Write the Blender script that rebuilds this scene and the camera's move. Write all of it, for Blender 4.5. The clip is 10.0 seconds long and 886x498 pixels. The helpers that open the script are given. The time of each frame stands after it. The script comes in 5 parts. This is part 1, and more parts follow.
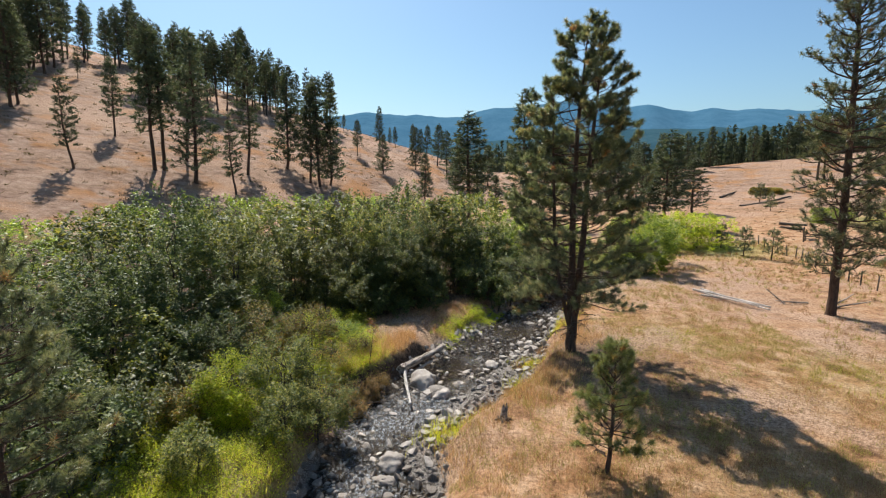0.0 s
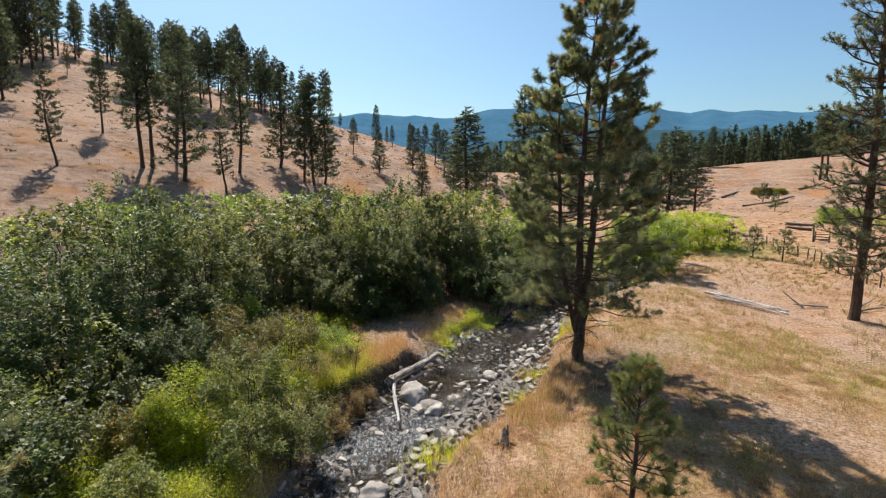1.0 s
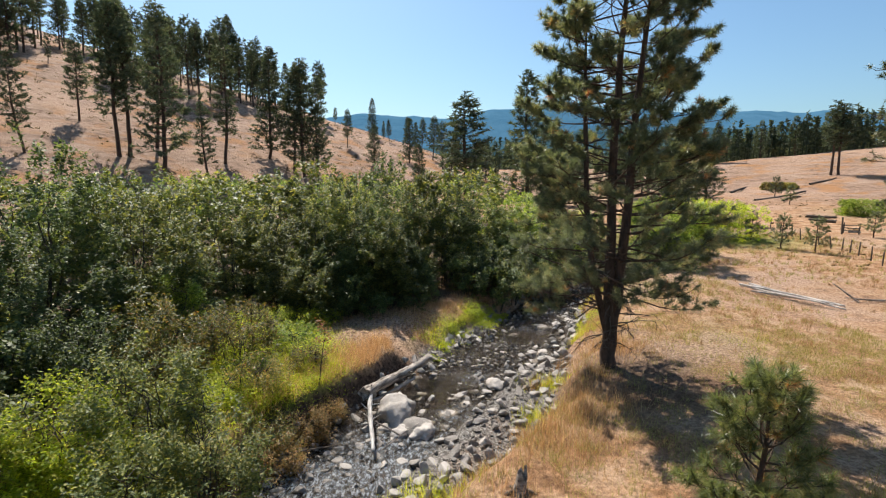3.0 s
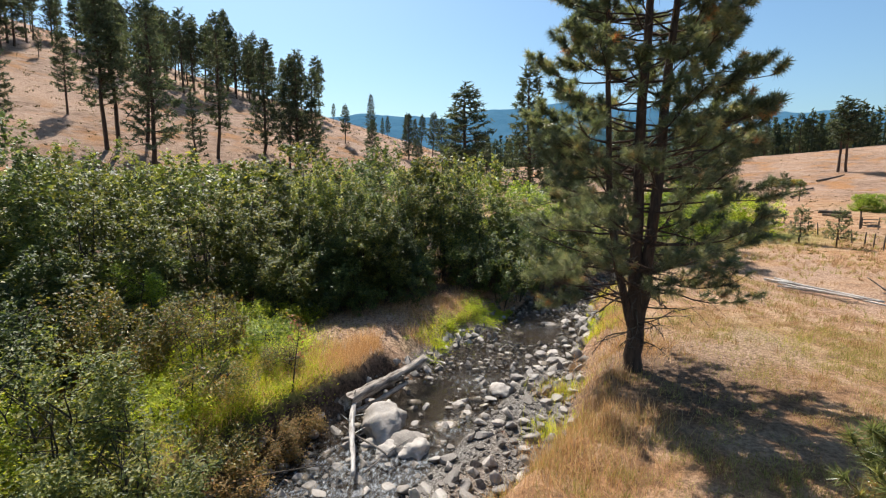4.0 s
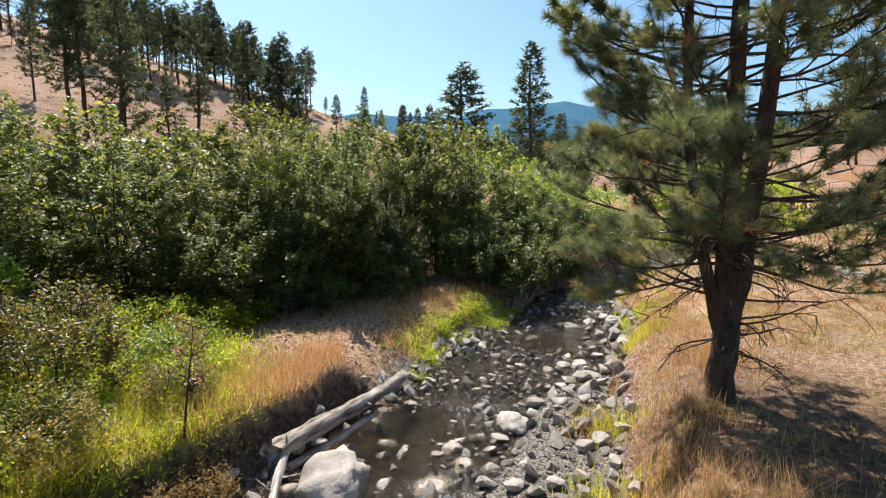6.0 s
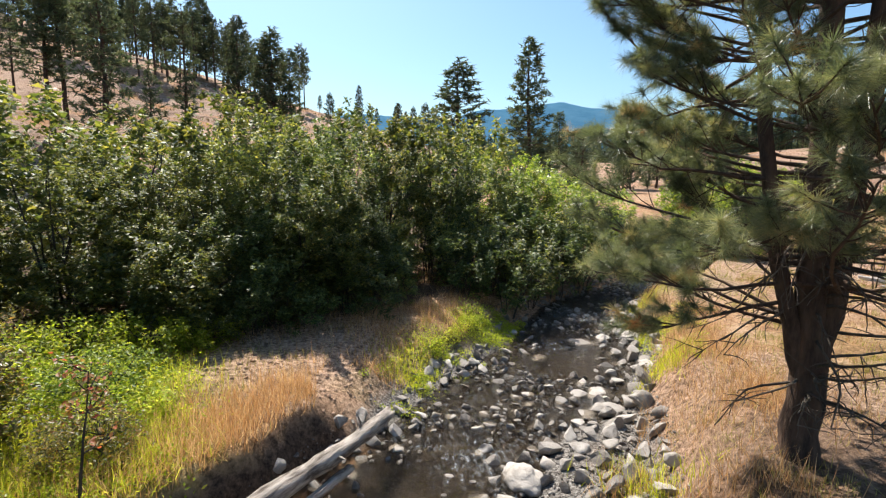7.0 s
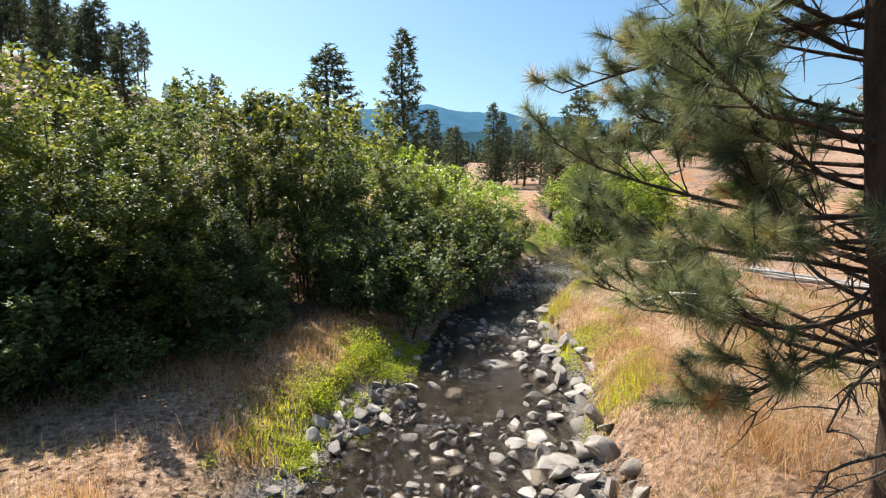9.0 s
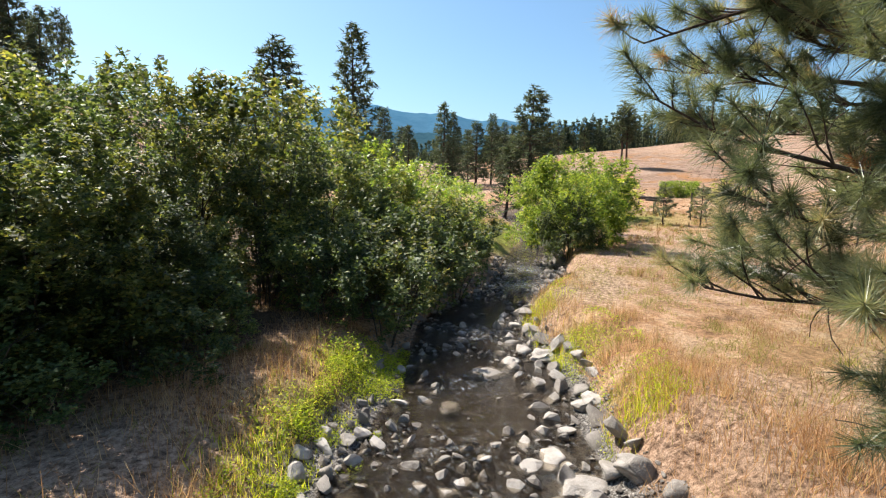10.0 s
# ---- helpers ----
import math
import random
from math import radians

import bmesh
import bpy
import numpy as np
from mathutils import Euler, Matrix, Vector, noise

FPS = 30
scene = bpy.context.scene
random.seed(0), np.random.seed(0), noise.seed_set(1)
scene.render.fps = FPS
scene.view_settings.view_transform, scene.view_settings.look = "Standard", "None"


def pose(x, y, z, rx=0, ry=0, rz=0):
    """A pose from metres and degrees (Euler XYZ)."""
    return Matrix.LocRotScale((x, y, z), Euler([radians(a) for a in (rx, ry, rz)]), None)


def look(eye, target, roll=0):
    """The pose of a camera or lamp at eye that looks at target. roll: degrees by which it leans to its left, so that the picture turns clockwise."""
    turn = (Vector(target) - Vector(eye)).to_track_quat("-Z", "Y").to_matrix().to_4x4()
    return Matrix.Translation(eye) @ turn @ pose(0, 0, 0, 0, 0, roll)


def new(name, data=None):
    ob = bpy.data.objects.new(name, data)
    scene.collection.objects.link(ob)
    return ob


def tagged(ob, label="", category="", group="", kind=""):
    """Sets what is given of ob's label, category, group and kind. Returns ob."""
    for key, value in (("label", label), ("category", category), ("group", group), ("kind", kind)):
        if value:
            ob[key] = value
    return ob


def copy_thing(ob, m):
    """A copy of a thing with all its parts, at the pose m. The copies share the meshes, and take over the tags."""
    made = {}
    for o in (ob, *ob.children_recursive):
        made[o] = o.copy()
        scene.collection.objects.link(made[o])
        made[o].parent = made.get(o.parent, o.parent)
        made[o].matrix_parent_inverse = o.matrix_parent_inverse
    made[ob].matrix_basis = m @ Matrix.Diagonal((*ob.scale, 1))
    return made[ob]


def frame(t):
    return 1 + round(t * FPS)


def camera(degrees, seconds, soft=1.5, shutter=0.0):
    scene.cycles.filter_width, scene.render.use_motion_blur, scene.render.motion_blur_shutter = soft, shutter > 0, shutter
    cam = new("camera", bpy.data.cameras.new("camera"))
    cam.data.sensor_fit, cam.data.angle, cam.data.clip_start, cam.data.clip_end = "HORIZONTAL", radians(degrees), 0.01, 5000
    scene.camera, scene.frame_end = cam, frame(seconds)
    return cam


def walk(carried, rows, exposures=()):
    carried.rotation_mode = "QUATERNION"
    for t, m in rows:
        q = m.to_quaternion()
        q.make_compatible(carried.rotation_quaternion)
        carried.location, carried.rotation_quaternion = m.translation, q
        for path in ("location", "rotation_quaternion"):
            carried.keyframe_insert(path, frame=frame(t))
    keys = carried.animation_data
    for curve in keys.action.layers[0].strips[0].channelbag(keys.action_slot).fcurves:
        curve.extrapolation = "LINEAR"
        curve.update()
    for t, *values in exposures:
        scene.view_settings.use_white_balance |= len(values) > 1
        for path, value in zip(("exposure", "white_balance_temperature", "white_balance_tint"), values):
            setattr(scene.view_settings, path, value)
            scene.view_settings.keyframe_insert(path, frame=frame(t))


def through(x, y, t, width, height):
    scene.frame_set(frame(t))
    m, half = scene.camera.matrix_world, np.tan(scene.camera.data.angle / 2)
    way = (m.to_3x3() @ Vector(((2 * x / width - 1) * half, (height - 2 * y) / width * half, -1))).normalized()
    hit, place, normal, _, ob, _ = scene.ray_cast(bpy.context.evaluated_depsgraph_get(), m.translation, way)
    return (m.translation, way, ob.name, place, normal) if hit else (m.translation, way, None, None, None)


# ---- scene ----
cam = camera(83.5, 10.0, soft=1.2)
PATH = [
    (0, (-0.069, 0.404, 8.631), (-0.057, 2.382, 8.335), 0.5),
    (0.5, (0.019, 1.417, 8.534), (0.037, 3.395, 8.24), 0.6),
    (1, (0.124, 2.415, 8.252), (0.143, 4.393, 7.96), 0.6),
    (1.5, (0.187, 3.441, 7.905), (0.206, 5.419, 7.614), 0.6),
    (2, (0.255, 4.418, 7.568), (0.273, 6.397, 7.277), 0.6),
    (2.5, (0.335, 5.453, 7.194), (0.358, 7.431, 6.904), 0.6),
    (4, (0.522, 8.608, 6.078), (0.544, 10.587, 5.79), 0.6),
    (4.5, (0.598, 9.697, 5.648), (0.625, 11.676, 5.36), 0.6),
    (5, (0.627, 10.793, 5.25), (0.654, 12.772, 4.962), 0.6),
    (6.5, (0.866, 13.981, 4.745), (0.902, 15.959, 4.457), 0.4),
    (7, (0.876, 14.944, 4.708), (0.925, 16.923, 4.422), 0.6),
    (7.5, (0.908, 15.813, 4.673), (1.032, 17.789, 4.388), 0.6),
    (8, (0.949, 16.617, 4.612), (1.228, 18.577, 4.326), 0.6),
    (8.5, (0.861, 17.373, 4.514), (1.298, 19.304, 4.232), 0.9),
    (9, (0.761, 18.07, 4.428), (1.31, 19.973, 4.148), 0.7),
    (9.5, (0.535, 18.751, 4.312), (1.176, 20.625, 4.036), 0.8),
    (10, (0.303, 19.412, 4.197), (1.05, 21.247, 3.924), 0.7),
]
EXPOSURES = [(0.0, 0.6), (2.5, 0.68), (5.0, 0.8), (7.5, 1.0), (10.0, 1.0)]
walk(cam, [(t, look(eye, target, roll)) for t, eye, target, roll in PATH], EXPOSURES)

# ---- light ----
SUN_TURN, SUN_HEIGHT = -23.0, 51.0
world = bpy.data.worlds.new("world")
scene.world = world
world.use_nodes = True
sky = world.node_tree.nodes.new("ShaderNodeTexSky")
sky.sky_type, sky.sun_disc = "NISHITA", False
sky.sun_elevation, sky.sun_rotation = radians(SUN_HEIGHT), radians(SUN_TURN)
sky.air_density, sky.dust_density, sky.ozone_density = 1.15, 1.2, 2.0
backing = world.node_tree.nodes["Background"]
backing.inputs["Strength"].default_value = 0.074
tint = world.node_tree.nodes.new("ShaderNodeMix")
tint.data_type, tint.blend_type = "RGBA", "MULTIPLY"
tint.inputs[0].default_value = 1.0
tint.inputs[7].default_value = (0.8, 1.01, 1.13, 1)
world.node_tree.links.new(sky.outputs["Color"], tint.inputs[6])
world.node_tree.links.new(tint.outputs[2], backing.inputs["Color"])
sun_data = bpy.data.lights.new("sun", "SUN")
sun_data.energy, sun_data.angle, sun_data.color = 5.0, radians(0.6), (1.0, 0.94, 0.85)
sun = new("sun", sun_data)
_c = math.cos(radians(SUN_HEIGHT))
SUN_WAY = Vector((math.sin(radians(SUN_TURN)) * _c, math.cos(radians(SUN_TURN)) * _c, math.sin(radians(SUN_HEIGHT))))
sun.matrix_world = look(SUN_WAY * 120, (0, 0, 0))

# ---- materials ----


def material(name, rough=0.8, spec=0.3):
    m = bpy.data.materials.new(name)
    m.use_nodes = True
    b = m.node_tree.nodes["Principled BSDF"]
    b.inputs["Roughness"].default_value = rough
    b.inputs["Specular IOR Level"].default_value = spec
    return m, m.node_tree.nodes, m.node_tree.links, b


def place_of(nodes, kind="Object"):
    return nodes.new("ShaderNodeTexCoord").outputs[kind]


def noise_of(nodes, links, where, scale, detail=4.0, rough=0.6, stretch=None):
    n = nodes.new("ShaderNodeTexNoise")
    n.inputs["Scale"].default_value, n.inputs["Detail"].default_value, n.inputs["Roughness"].default_value = scale, detail, rough
    if stretch:
        k = nodes.new("ShaderNodeMapping")
        k.inputs["Scale"].default_value = stretch
        links.new(where, k.inputs["Vector"])
        where = k.outputs["Vector"]
    links.new(where, n.inputs["Vector"])
    return n.outputs["Fac"]


def ramp_of(nodes, links, fac, stops):
    r = nodes.new("ShaderNodeValToRGB")
    while len(r.color_ramp.elements) < len(stops):
        r.color_ramp.elements.new(0.5)
    for e, (at, c) in zip(r.color_ramp.elements, stops):
        e.position, e.color = at, (*c, 1)
    links.new(fac, r.inputs["Fac"])
    return r.outputs["Color"]


def mix_of(nodes, links, fac, a, b):
    m = nodes.new("ShaderNodeMix")
    m.data_type = "RGBA"
    for value, socket in ((fac, m.inputs[0]), (a, m.inputs[6]), (b, m.inputs[7])):
        if isinstance(value, (int, float)):
            socket.default_value = value
        elif isinstance(value, tuple):
            socket.default_value = (*value, 1)
        else:
            links.new(value, socket)
    return m.outputs[2]


def math_of(nodes, links, op, a, b=0.0, clamp=False):
    m = nodes.new("ShaderNodeMath")
    m.operation, m.use_clamp = op, clamp
    for value, socket in ((a, m.inputs[0]), (b, m.inputs[1])):
        if isinstance(value, (int, float)):
            socket.default_value = value
        else:
            links.new(value, socket)
    return m.outputs[0]


def bump_of(nodes, links, b, height, strength, distance):
    k = nodes.new("ShaderNodeBump")
    k.inputs["Strength"].default_value, k.inputs["Distance"].default_value = strength, distance
    links.new(height, k.inputs["Height"])
    links.new(k.outputs["Normal"], b.inputs["Normal"])


def attribute_of(nodes, name):
    a = nodes.new("ShaderNodeAttribute")
    a.attribute_name = name
    return a.outputs["Fac"]


def leaf_material(name, stops, through=0.4, rough=0.5, spec=0.4, glow=1.5, per="island", warm=0.6):
    """Leaves, needles and blades: coloured leaf by leaf, letting some sun through."""
    m, nodes, links, b = material(name, rough, spec)
    if per == "island":
        fac = nodes.new("ShaderNodeNewGeometry").outputs["Random Per Island"]
    else:
        rnd = nodes.new("ShaderNodeNewGeometry").outputs["Random Per Island"]
        fac = math_of(nodes, links, "ADD", attribute_of(nodes, "tone"), math_of(nodes, links, "MULTIPLY", math_of(nodes, links, "SUBTRACT", rnd, 0.5), 0.25), True)
    info = nodes.new("ShaderNodeObjectInfo").outputs["Random"]
    c = ramp_of(nodes, links, fac, stops)
    hsv = nodes.new("ShaderNodeHueSaturation")
    links.new(c, hsv.inputs["Color"])
    links.new(math_of(nodes, links, "ADD", 0.7, math_of(nodes, links, "MULTIPLY", info, 0.6)), hsv.inputs["Value"])
    c = hsv.outputs["Color"]
    links.new(c, b.inputs["Base Color"])
    tr = nodes.new("ShaderNodeBsdfTranslucent")
    gl = nodes.new("ShaderNodeVectorMath")
    gl.operation = "MULTIPLY"
    gl.inputs[1].default_value = (glow, glow, glow * warm)
    links.new(c, gl.inputs[0])
    links.new(gl.outputs[0], tr.inputs["Color"])
    sh = nodes.new("ShaderNodeMixShader")
    sh.inputs[0].default_value = through
    links.new(b.outputs[0], sh.inputs[1])
    links.new(tr.outputs[0], sh.inputs[2])
    links.new(sh.outputs[0], nodes["Material Output"].inputs["Surface"])
    return m


M = {}
M["alder"] = leaf_material("alder_leaf", [(0, (0.034, 0.052, 0.018)), (0.45, (0.07, 0.096, 0.03)), (0.8, (0.122, 0.152, 0.043)), (1, (0.23, 0.24, 0.085))], 0.36, 0.56, 0.42, 1.8)
M["alder_pale"] = leaf_material("pale_alder_leaf", [(0, (0.052, 0.07, 0.02)), (0.45, (0.11, 0.132, 0.03)), (0.8, (0.2, 0.205, 0.042)), (1, (0.33, 0.28, 0.075))], 0.4, 0.56, 0.6, 1.8)
M["willow"] = leaf_material("willow_leaf", [(0, (0.08, 0.125, 0.02)), (0.5, (0.17, 0.235, 0.03)), (1, (0.34, 0.37, 0.06))], 0.48, 0.42, 0.5, 1.7)
M["olive"] = leaf_material("olive_leaf", [(0, (0.08, 0.09, 0.025)), (0.5, (0.17, 0.16, 0.035)), (0.85, (0.3, 0.23, 0.05)), (1, (0.4, 0.18, 0.055))], 0.46, 0.45, 0.5, 1.8)
M["forb"] = leaf_material("forb_leaf", [(0, (0.17, 0.23, 0.015)), (0.6, (0.32, 0.37, 0.03)), (1, (0.5, 0.46, 0.08))], 0.58, 0.5, 0.4, 1.8)
M["red"] = leaf_material("red_leaf", [(0, (0.12, 0.12, 0.03)), (0.5, (0.3, 0.16, 0.05)), (1, (0.4, 0.08, 0.05))], 0.4, 0.5)
M["rust"] = leaf_material("rusty_leaf", [(0, (0.11, 0.085, 0.03)), (0.5, (0.24, 0.165, 0.06)), (1, (0.36, 0.2, 0.09))], 0.35, 0.6, 0.25)
M["needle"] = leaf_material("pine_needle", [(0, (0.044, 0.057, 0.033)), (0.4, (0.108, 0.126, 0.068)), (0.72, (0.235, 0.24, 0.127)), (0.92, (0.38, 0.3, 0.155)), (1, (0.38, 0.14, 0.055))], 0.33, 0.4, 0.6, 1.75, per="tone")
M["needle_young"] = leaf_material("young_pine_needle", [(0, (0.07, 0.09, 0.035)), (0.4, (0.16, 0.185, 0.07)), (0.8, (0.3, 0.3, 0.12)), (1, (0.36, 0.16, 0.06))], 0.4, 0.4, 0.6, 1.8, per="tone")
M["needle_far"] = leaf_material("far_pine_needle", [(0, (0.045, 0.062, 0.042)), (0.6, (0.1, 0.118, 0.072)), (1, (0.18, 0.18, 0.105))], 0.3, 0.6, 0.15, 1.5, per="tone")
M["straw"] = leaf_material("dry_grass", [(0, (0.27, 0.135, 0.063)), (0.5, (0.47, 0.268, 0.136)), (1, (0.64, 0.445, 0.27))], 0.42, 0.7, 0.2, glow=1.3, warm=0.75)
M["yellow"] = leaf_material("yellowing_grass", [(0, (0.18, 0.165, 0.045)), (0.5, (0.32, 0.28, 0.085)), (1, (0.48, 0.39, 0.16))], 0.42, 0.7, 0.2, glow=1.4, warm=0.7)
M["tussock"] = leaf_material("tussock", [(0, (0.068, 0.0595, 0.0298)), (0.5, (0.17, 0.119, 0.0595)), (1, (0.306, 0.196, 0.102))], 0.2, 0.8, 0.1, glow=1.0)
M["lime"] = leaf_material("green_grass", [(0, (0.17, 0.2, 0.015)), (0.5, (0.33, 0.35, 0.03)), (1, (0.52, 0.45, 0.085))], 0.6, 0.6, 0.3, glow=1.7)


def bark_material(name, dark, light, stretch=(1, 1, 0.25), lo=0.3, hi=0.7):
    m, nodes, links, b = material(name, 0.9, 0.15)
    p = place_of(nodes)
    n1 = noise_of(nodes, links, p, 9, 6, 0.7, stretch)
    n2 = noise_of(nodes, links, p, 45, 3, 0.6, (1, 1, 0.4))
    links.new(ramp_of(nodes, links, n1, [(lo, dark), (hi, light)]), b.inputs["Base Color"])
    bump_of(nodes, links, b, math_of(nodes, links, "ADD", n1, math_of(nodes, links, "MULTIPLY", n2, 0.4)), 0.9, 0.04)
    return m


M["bark"] = bark_material("pine_bark", (0.035, 0.025, 0.02), (0.14, 0.09, 0.065))
M["twig"] = bark_material("grey_twig", (0.05, 0.04, 0.035), (0.16, 0.13, 0.1))
M["alder_bark"] = bark_material("alder_bark", (0.03, 0.025, 0.02), (0.1, 0.085, 0.065))
M["dead"] = bark_material("bleached_wood", (0.085, 0.066, 0.052), (0.46, 0.4, 0.345), (0.14, 1, 1), 0.38, 0.6)
M["dead_white"] = bark_material("bare_white_wood", (0.24, 0.21, 0.18), (0.66, 0.61, 0.56), (0.14, 1, 1), 0.36, 0.56)
M["clod"] = bark_material("dry_clod", (0.17, 0.105, 0.07), (0.44, 0.3, 0.21), (1, 1, 1))
M["post"] = bark_material("weathered_post", (0.05, 0.04, 0.035), (0.17, 0.14, 0.11))

# stone, pale and dry on top, darker and mossy in patches
m, nodes, links, b = material("stone", 0.75, 0.35)
p = place_of(nodes)
n1, n2 = noise_of(nodes, links, p, 2.2, 5, 0.65), noise_of(nodes, links, p, 26, 4, 0.6)
rnd = nodes.new("ShaderNodeObjectInfo").outputs["Random"]
isl = nodes.new("ShaderNodeNewGeometry").outputs["Random Per Island"]
tone = math_of(nodes, links, "ADD", math_of(nodes, links, "MULTIPLY", rnd, 0.45), math_of(nodes, links, "MULTIPLY", isl, 0.45))
c1 = ramp_of(nodes, links, tone, [(0.0, (0.075, 0.064, 0.055)), (0.25, (0.15, 0.127, 0.107)), (0.5, (0.27, 0.238, 0.208)), (0.85, (0.5, 0.45, 0.4))])
c2 = mix_of(nodes, links, ramp_of(nodes, links, n1, [(0.42, (0, 0, 0)), (0.68, (0.7, 0.7, 0.7))]), c1, (0.14, 0.115, 0.09))
c3 = mix_of(nodes, links, ramp_of(nodes, links, n2, [(0.5, (0, 0, 0)), (0.75, (0.5, 0.5, 0.5))]), c2, (0.45, 0.42, 0.385))
links.new(c3, b.inputs["Base Color"])
bump_of(nodes, links, b, math_of(nodes, links, "ADD", n1, math_of(nodes, links, "MULTIPLY", n2, 0.35)), 0.7, 0.06)
M["stone"] = m

# water: clear over a dark bed, rippled; foam over stones plus painted sky glints
m, nodes, links, b = material("water", 0.07, 0.6)
p = place_of(nodes)
n1, n2, n3 = noise_of(nodes, links, p, 2.6, 3, 0.6), noise_of(nodes, links, p, 14, 4, 0.65, (1, 0.6, 1)), noise_of(nodes, links, p, 11, 7, 0.8, (1, 0.45, 1))
b.inputs["Base Color"].default_value = (0.3, 0.27, 0.225, 1)
b.inputs["Transmission Weight"].default_value, b.inputs["IOR"].default_value = 1.0, 1.36
bump_of(nodes, links, b, math_of(nodes, links, "ADD", math_of(nodes, links, "MULTIPLY", n1, 0.5), n2), 1.0, 0.24)
# bluish pale streaks: foam, and sky reflection painted on the ripples
foam_glint = nodes.new("ShaderNodeBsdfPrincipled")
foam_glint.inputs["Base Color"].default_value, foam_glint.inputs["Roughness"].default_value = (0.5, 0.53, 0.56, 1), 0.3
bump_of(nodes, links, foam_glint, n3, 1.0, 0.05)
white = math_of(nodes, links, "ADD", math_of(nodes, links, "MULTIPLY", n3, 0.75), math_of(nodes, links, "MULTIPLY", attribute_of(nodes, "riffle_glint"), 0.19))
white = ramp_of(nodes, links, white, [(0.47, (0, 0, 0)), (0.66, (0.7, 0.7, 0.7))])
both = nodes.new("ShaderNodeMixShader")
links.new(white, both.inputs[0])
links.new(b.outputs[0], both.inputs[1])
links.new(foam_glint.outputs[0], both.inputs[2])
links.new(both.outputs[0], nodes["Material Output"].inputs["Surface"])
M["water"] = m

# the ground: dry grass, green patches, bare pinkish soil and wet gravel
m, nodes, links, b = material("ground", 0.92, 0.1)
p = place_of(nodes)
big, mid, fine = noise_of(nodes, links, p, 0.16, 4, 0.6), noise_of(nodes, links, p, 0.9, 5, 0.65), noise_of(nodes, links, p, 9, 5, 0.75)
dry = ramp_of(nodes, links, mid, [(0.32, (0.16, 0.08, 0.04)), (0.45, (0.37, 0.2, 0.1)), (0.62, (0.5, 0.325, 0.2))])
soil = ramp_of(nodes, links, fine, [(0.32, (0.215, 0.128, 0.084)), (0.52, (0.43, 0.28, 0.19)), (0.72, (0.55, 0.39, 0.28))])
ledge = noise_of(nodes, links, p, 0.5, 5, 0.65, (0.3, 0.3, 2.6))
slope = ramp_of(nodes, links, math_of(nodes, links, "ADD", math_of(nodes, links, "MULTIPLY", mid, 0.55), math_of(nodes, links, "MULTIPLY", ledge, 0.45)), [(0.37, (0.1, 0.06, 0.038)), (0.46, (0.26, 0.162, 0.11)), (0.62, (0.4, 0.28, 0.205))])
green = ramp_of(nodes, links, mid, [(0.3, (0.1, 0.12, 0.017)), (0.55, (0.17, 0.204, 0.0298)), (0.75, (0.306, 0.281, 0.0765))])
grit = noise_of(nodes, links, p, 24, 4, 0.7)
gravel = ramp_of(nodes, links, grit, [(0.38, (0.05, 0.042, 0.036)), (0.5, (0.2, 0.18, 0.16)), (0.64, (0.44, 0.41, 0.375))])
silt = ramp_of(nodes, links, fine, [(0.34, (0.01, 0.007, 0.004)), (0.54, (0.032, 0.021, 0.012)), (0.72, (0.09, 0.062, 0.04))])
cobble = nodes.new("ShaderNodeTexVoronoi")
cobble.inputs["Scale"].default_value = 6.5
links.new(p, cobble.inputs["Vector"])
grey = nodes.new("ShaderNodeRGBToBW")
links.new(cobble.outputs["Color"], grey.inputs[0])
cob = ramp_of(nodes, links, grey.outputs[0], [(0.2, (0.02, 0.016, 0.012)), (0.5, (0.07, 0.056, 0.044)), (0.8, (0.17, 0.145, 0.12))])
gap = ramp_of(nodes, links, cobble.outputs["Distance"], [(0.35, (0, 0, 0)), (0.6, (1, 1, 1))])
silt = mix_of(nodes, links, gap, cob, silt)
# dark litter colour, used for painted shade on the ground as well
duff_shade = ramp_of(nodes, links, fine, [(0.3, (0.06, 0.04, 0.028)), (0.7, (0.19, 0.125, 0.085))])
c = mix_of(nodes, links, attribute_of(nodes, "hillside"), dry, slope)
c = mix_of(nodes, links, math_of(nodes, links, "MULTIPLY", ramp_of(nodes, links, big, [(0.5, (0, 0, 0)), (0.62, (1, 1, 1))]), math_of(nodes, links, "MULTIPLY", attribute_of(nodes, "hillside"), 0.75)), c, (0.36, 0.165, 0.055))
c = mix_of(nodes, links, attribute_of(nodes, "bare"), c, soil)
c = mix_of(nodes, links, attribute_of(nodes, "green"), c, green)
c = mix_of(nodes, links, attribute_of(nodes, "litter_shade"), c, duff_shade)
c = mix_of(nodes, links, attribute_of(nodes, "gravel"), c, gravel)
c = mix_of(nodes, links, attribute_of(nodes, "silt"), c, silt)
mott = ramp_of(nodes, links, fine, [(0.33, (0.5, 0.5, 0.5)), (0.6, (1.18, 1.18, 1.18))])
mul = nodes.new("ShaderNodeMix")
mul.data_type, mul.blend_type = "RGBA", "MULTIPLY"
mul.inputs[0].default_value = 1.0
links.new(c, mul.inputs[6])
links.new(mott, mul.inputs[7])
links.new(mul.outputs[2], b.inputs["Base Color"])
bump_of(nodes, links, b, math_of(nodes, links, "ADD", fine, math_of(nodes, links, "MULTIPLY", mid, 0.7)), 0.9, 0.12)
M["ground"] = m


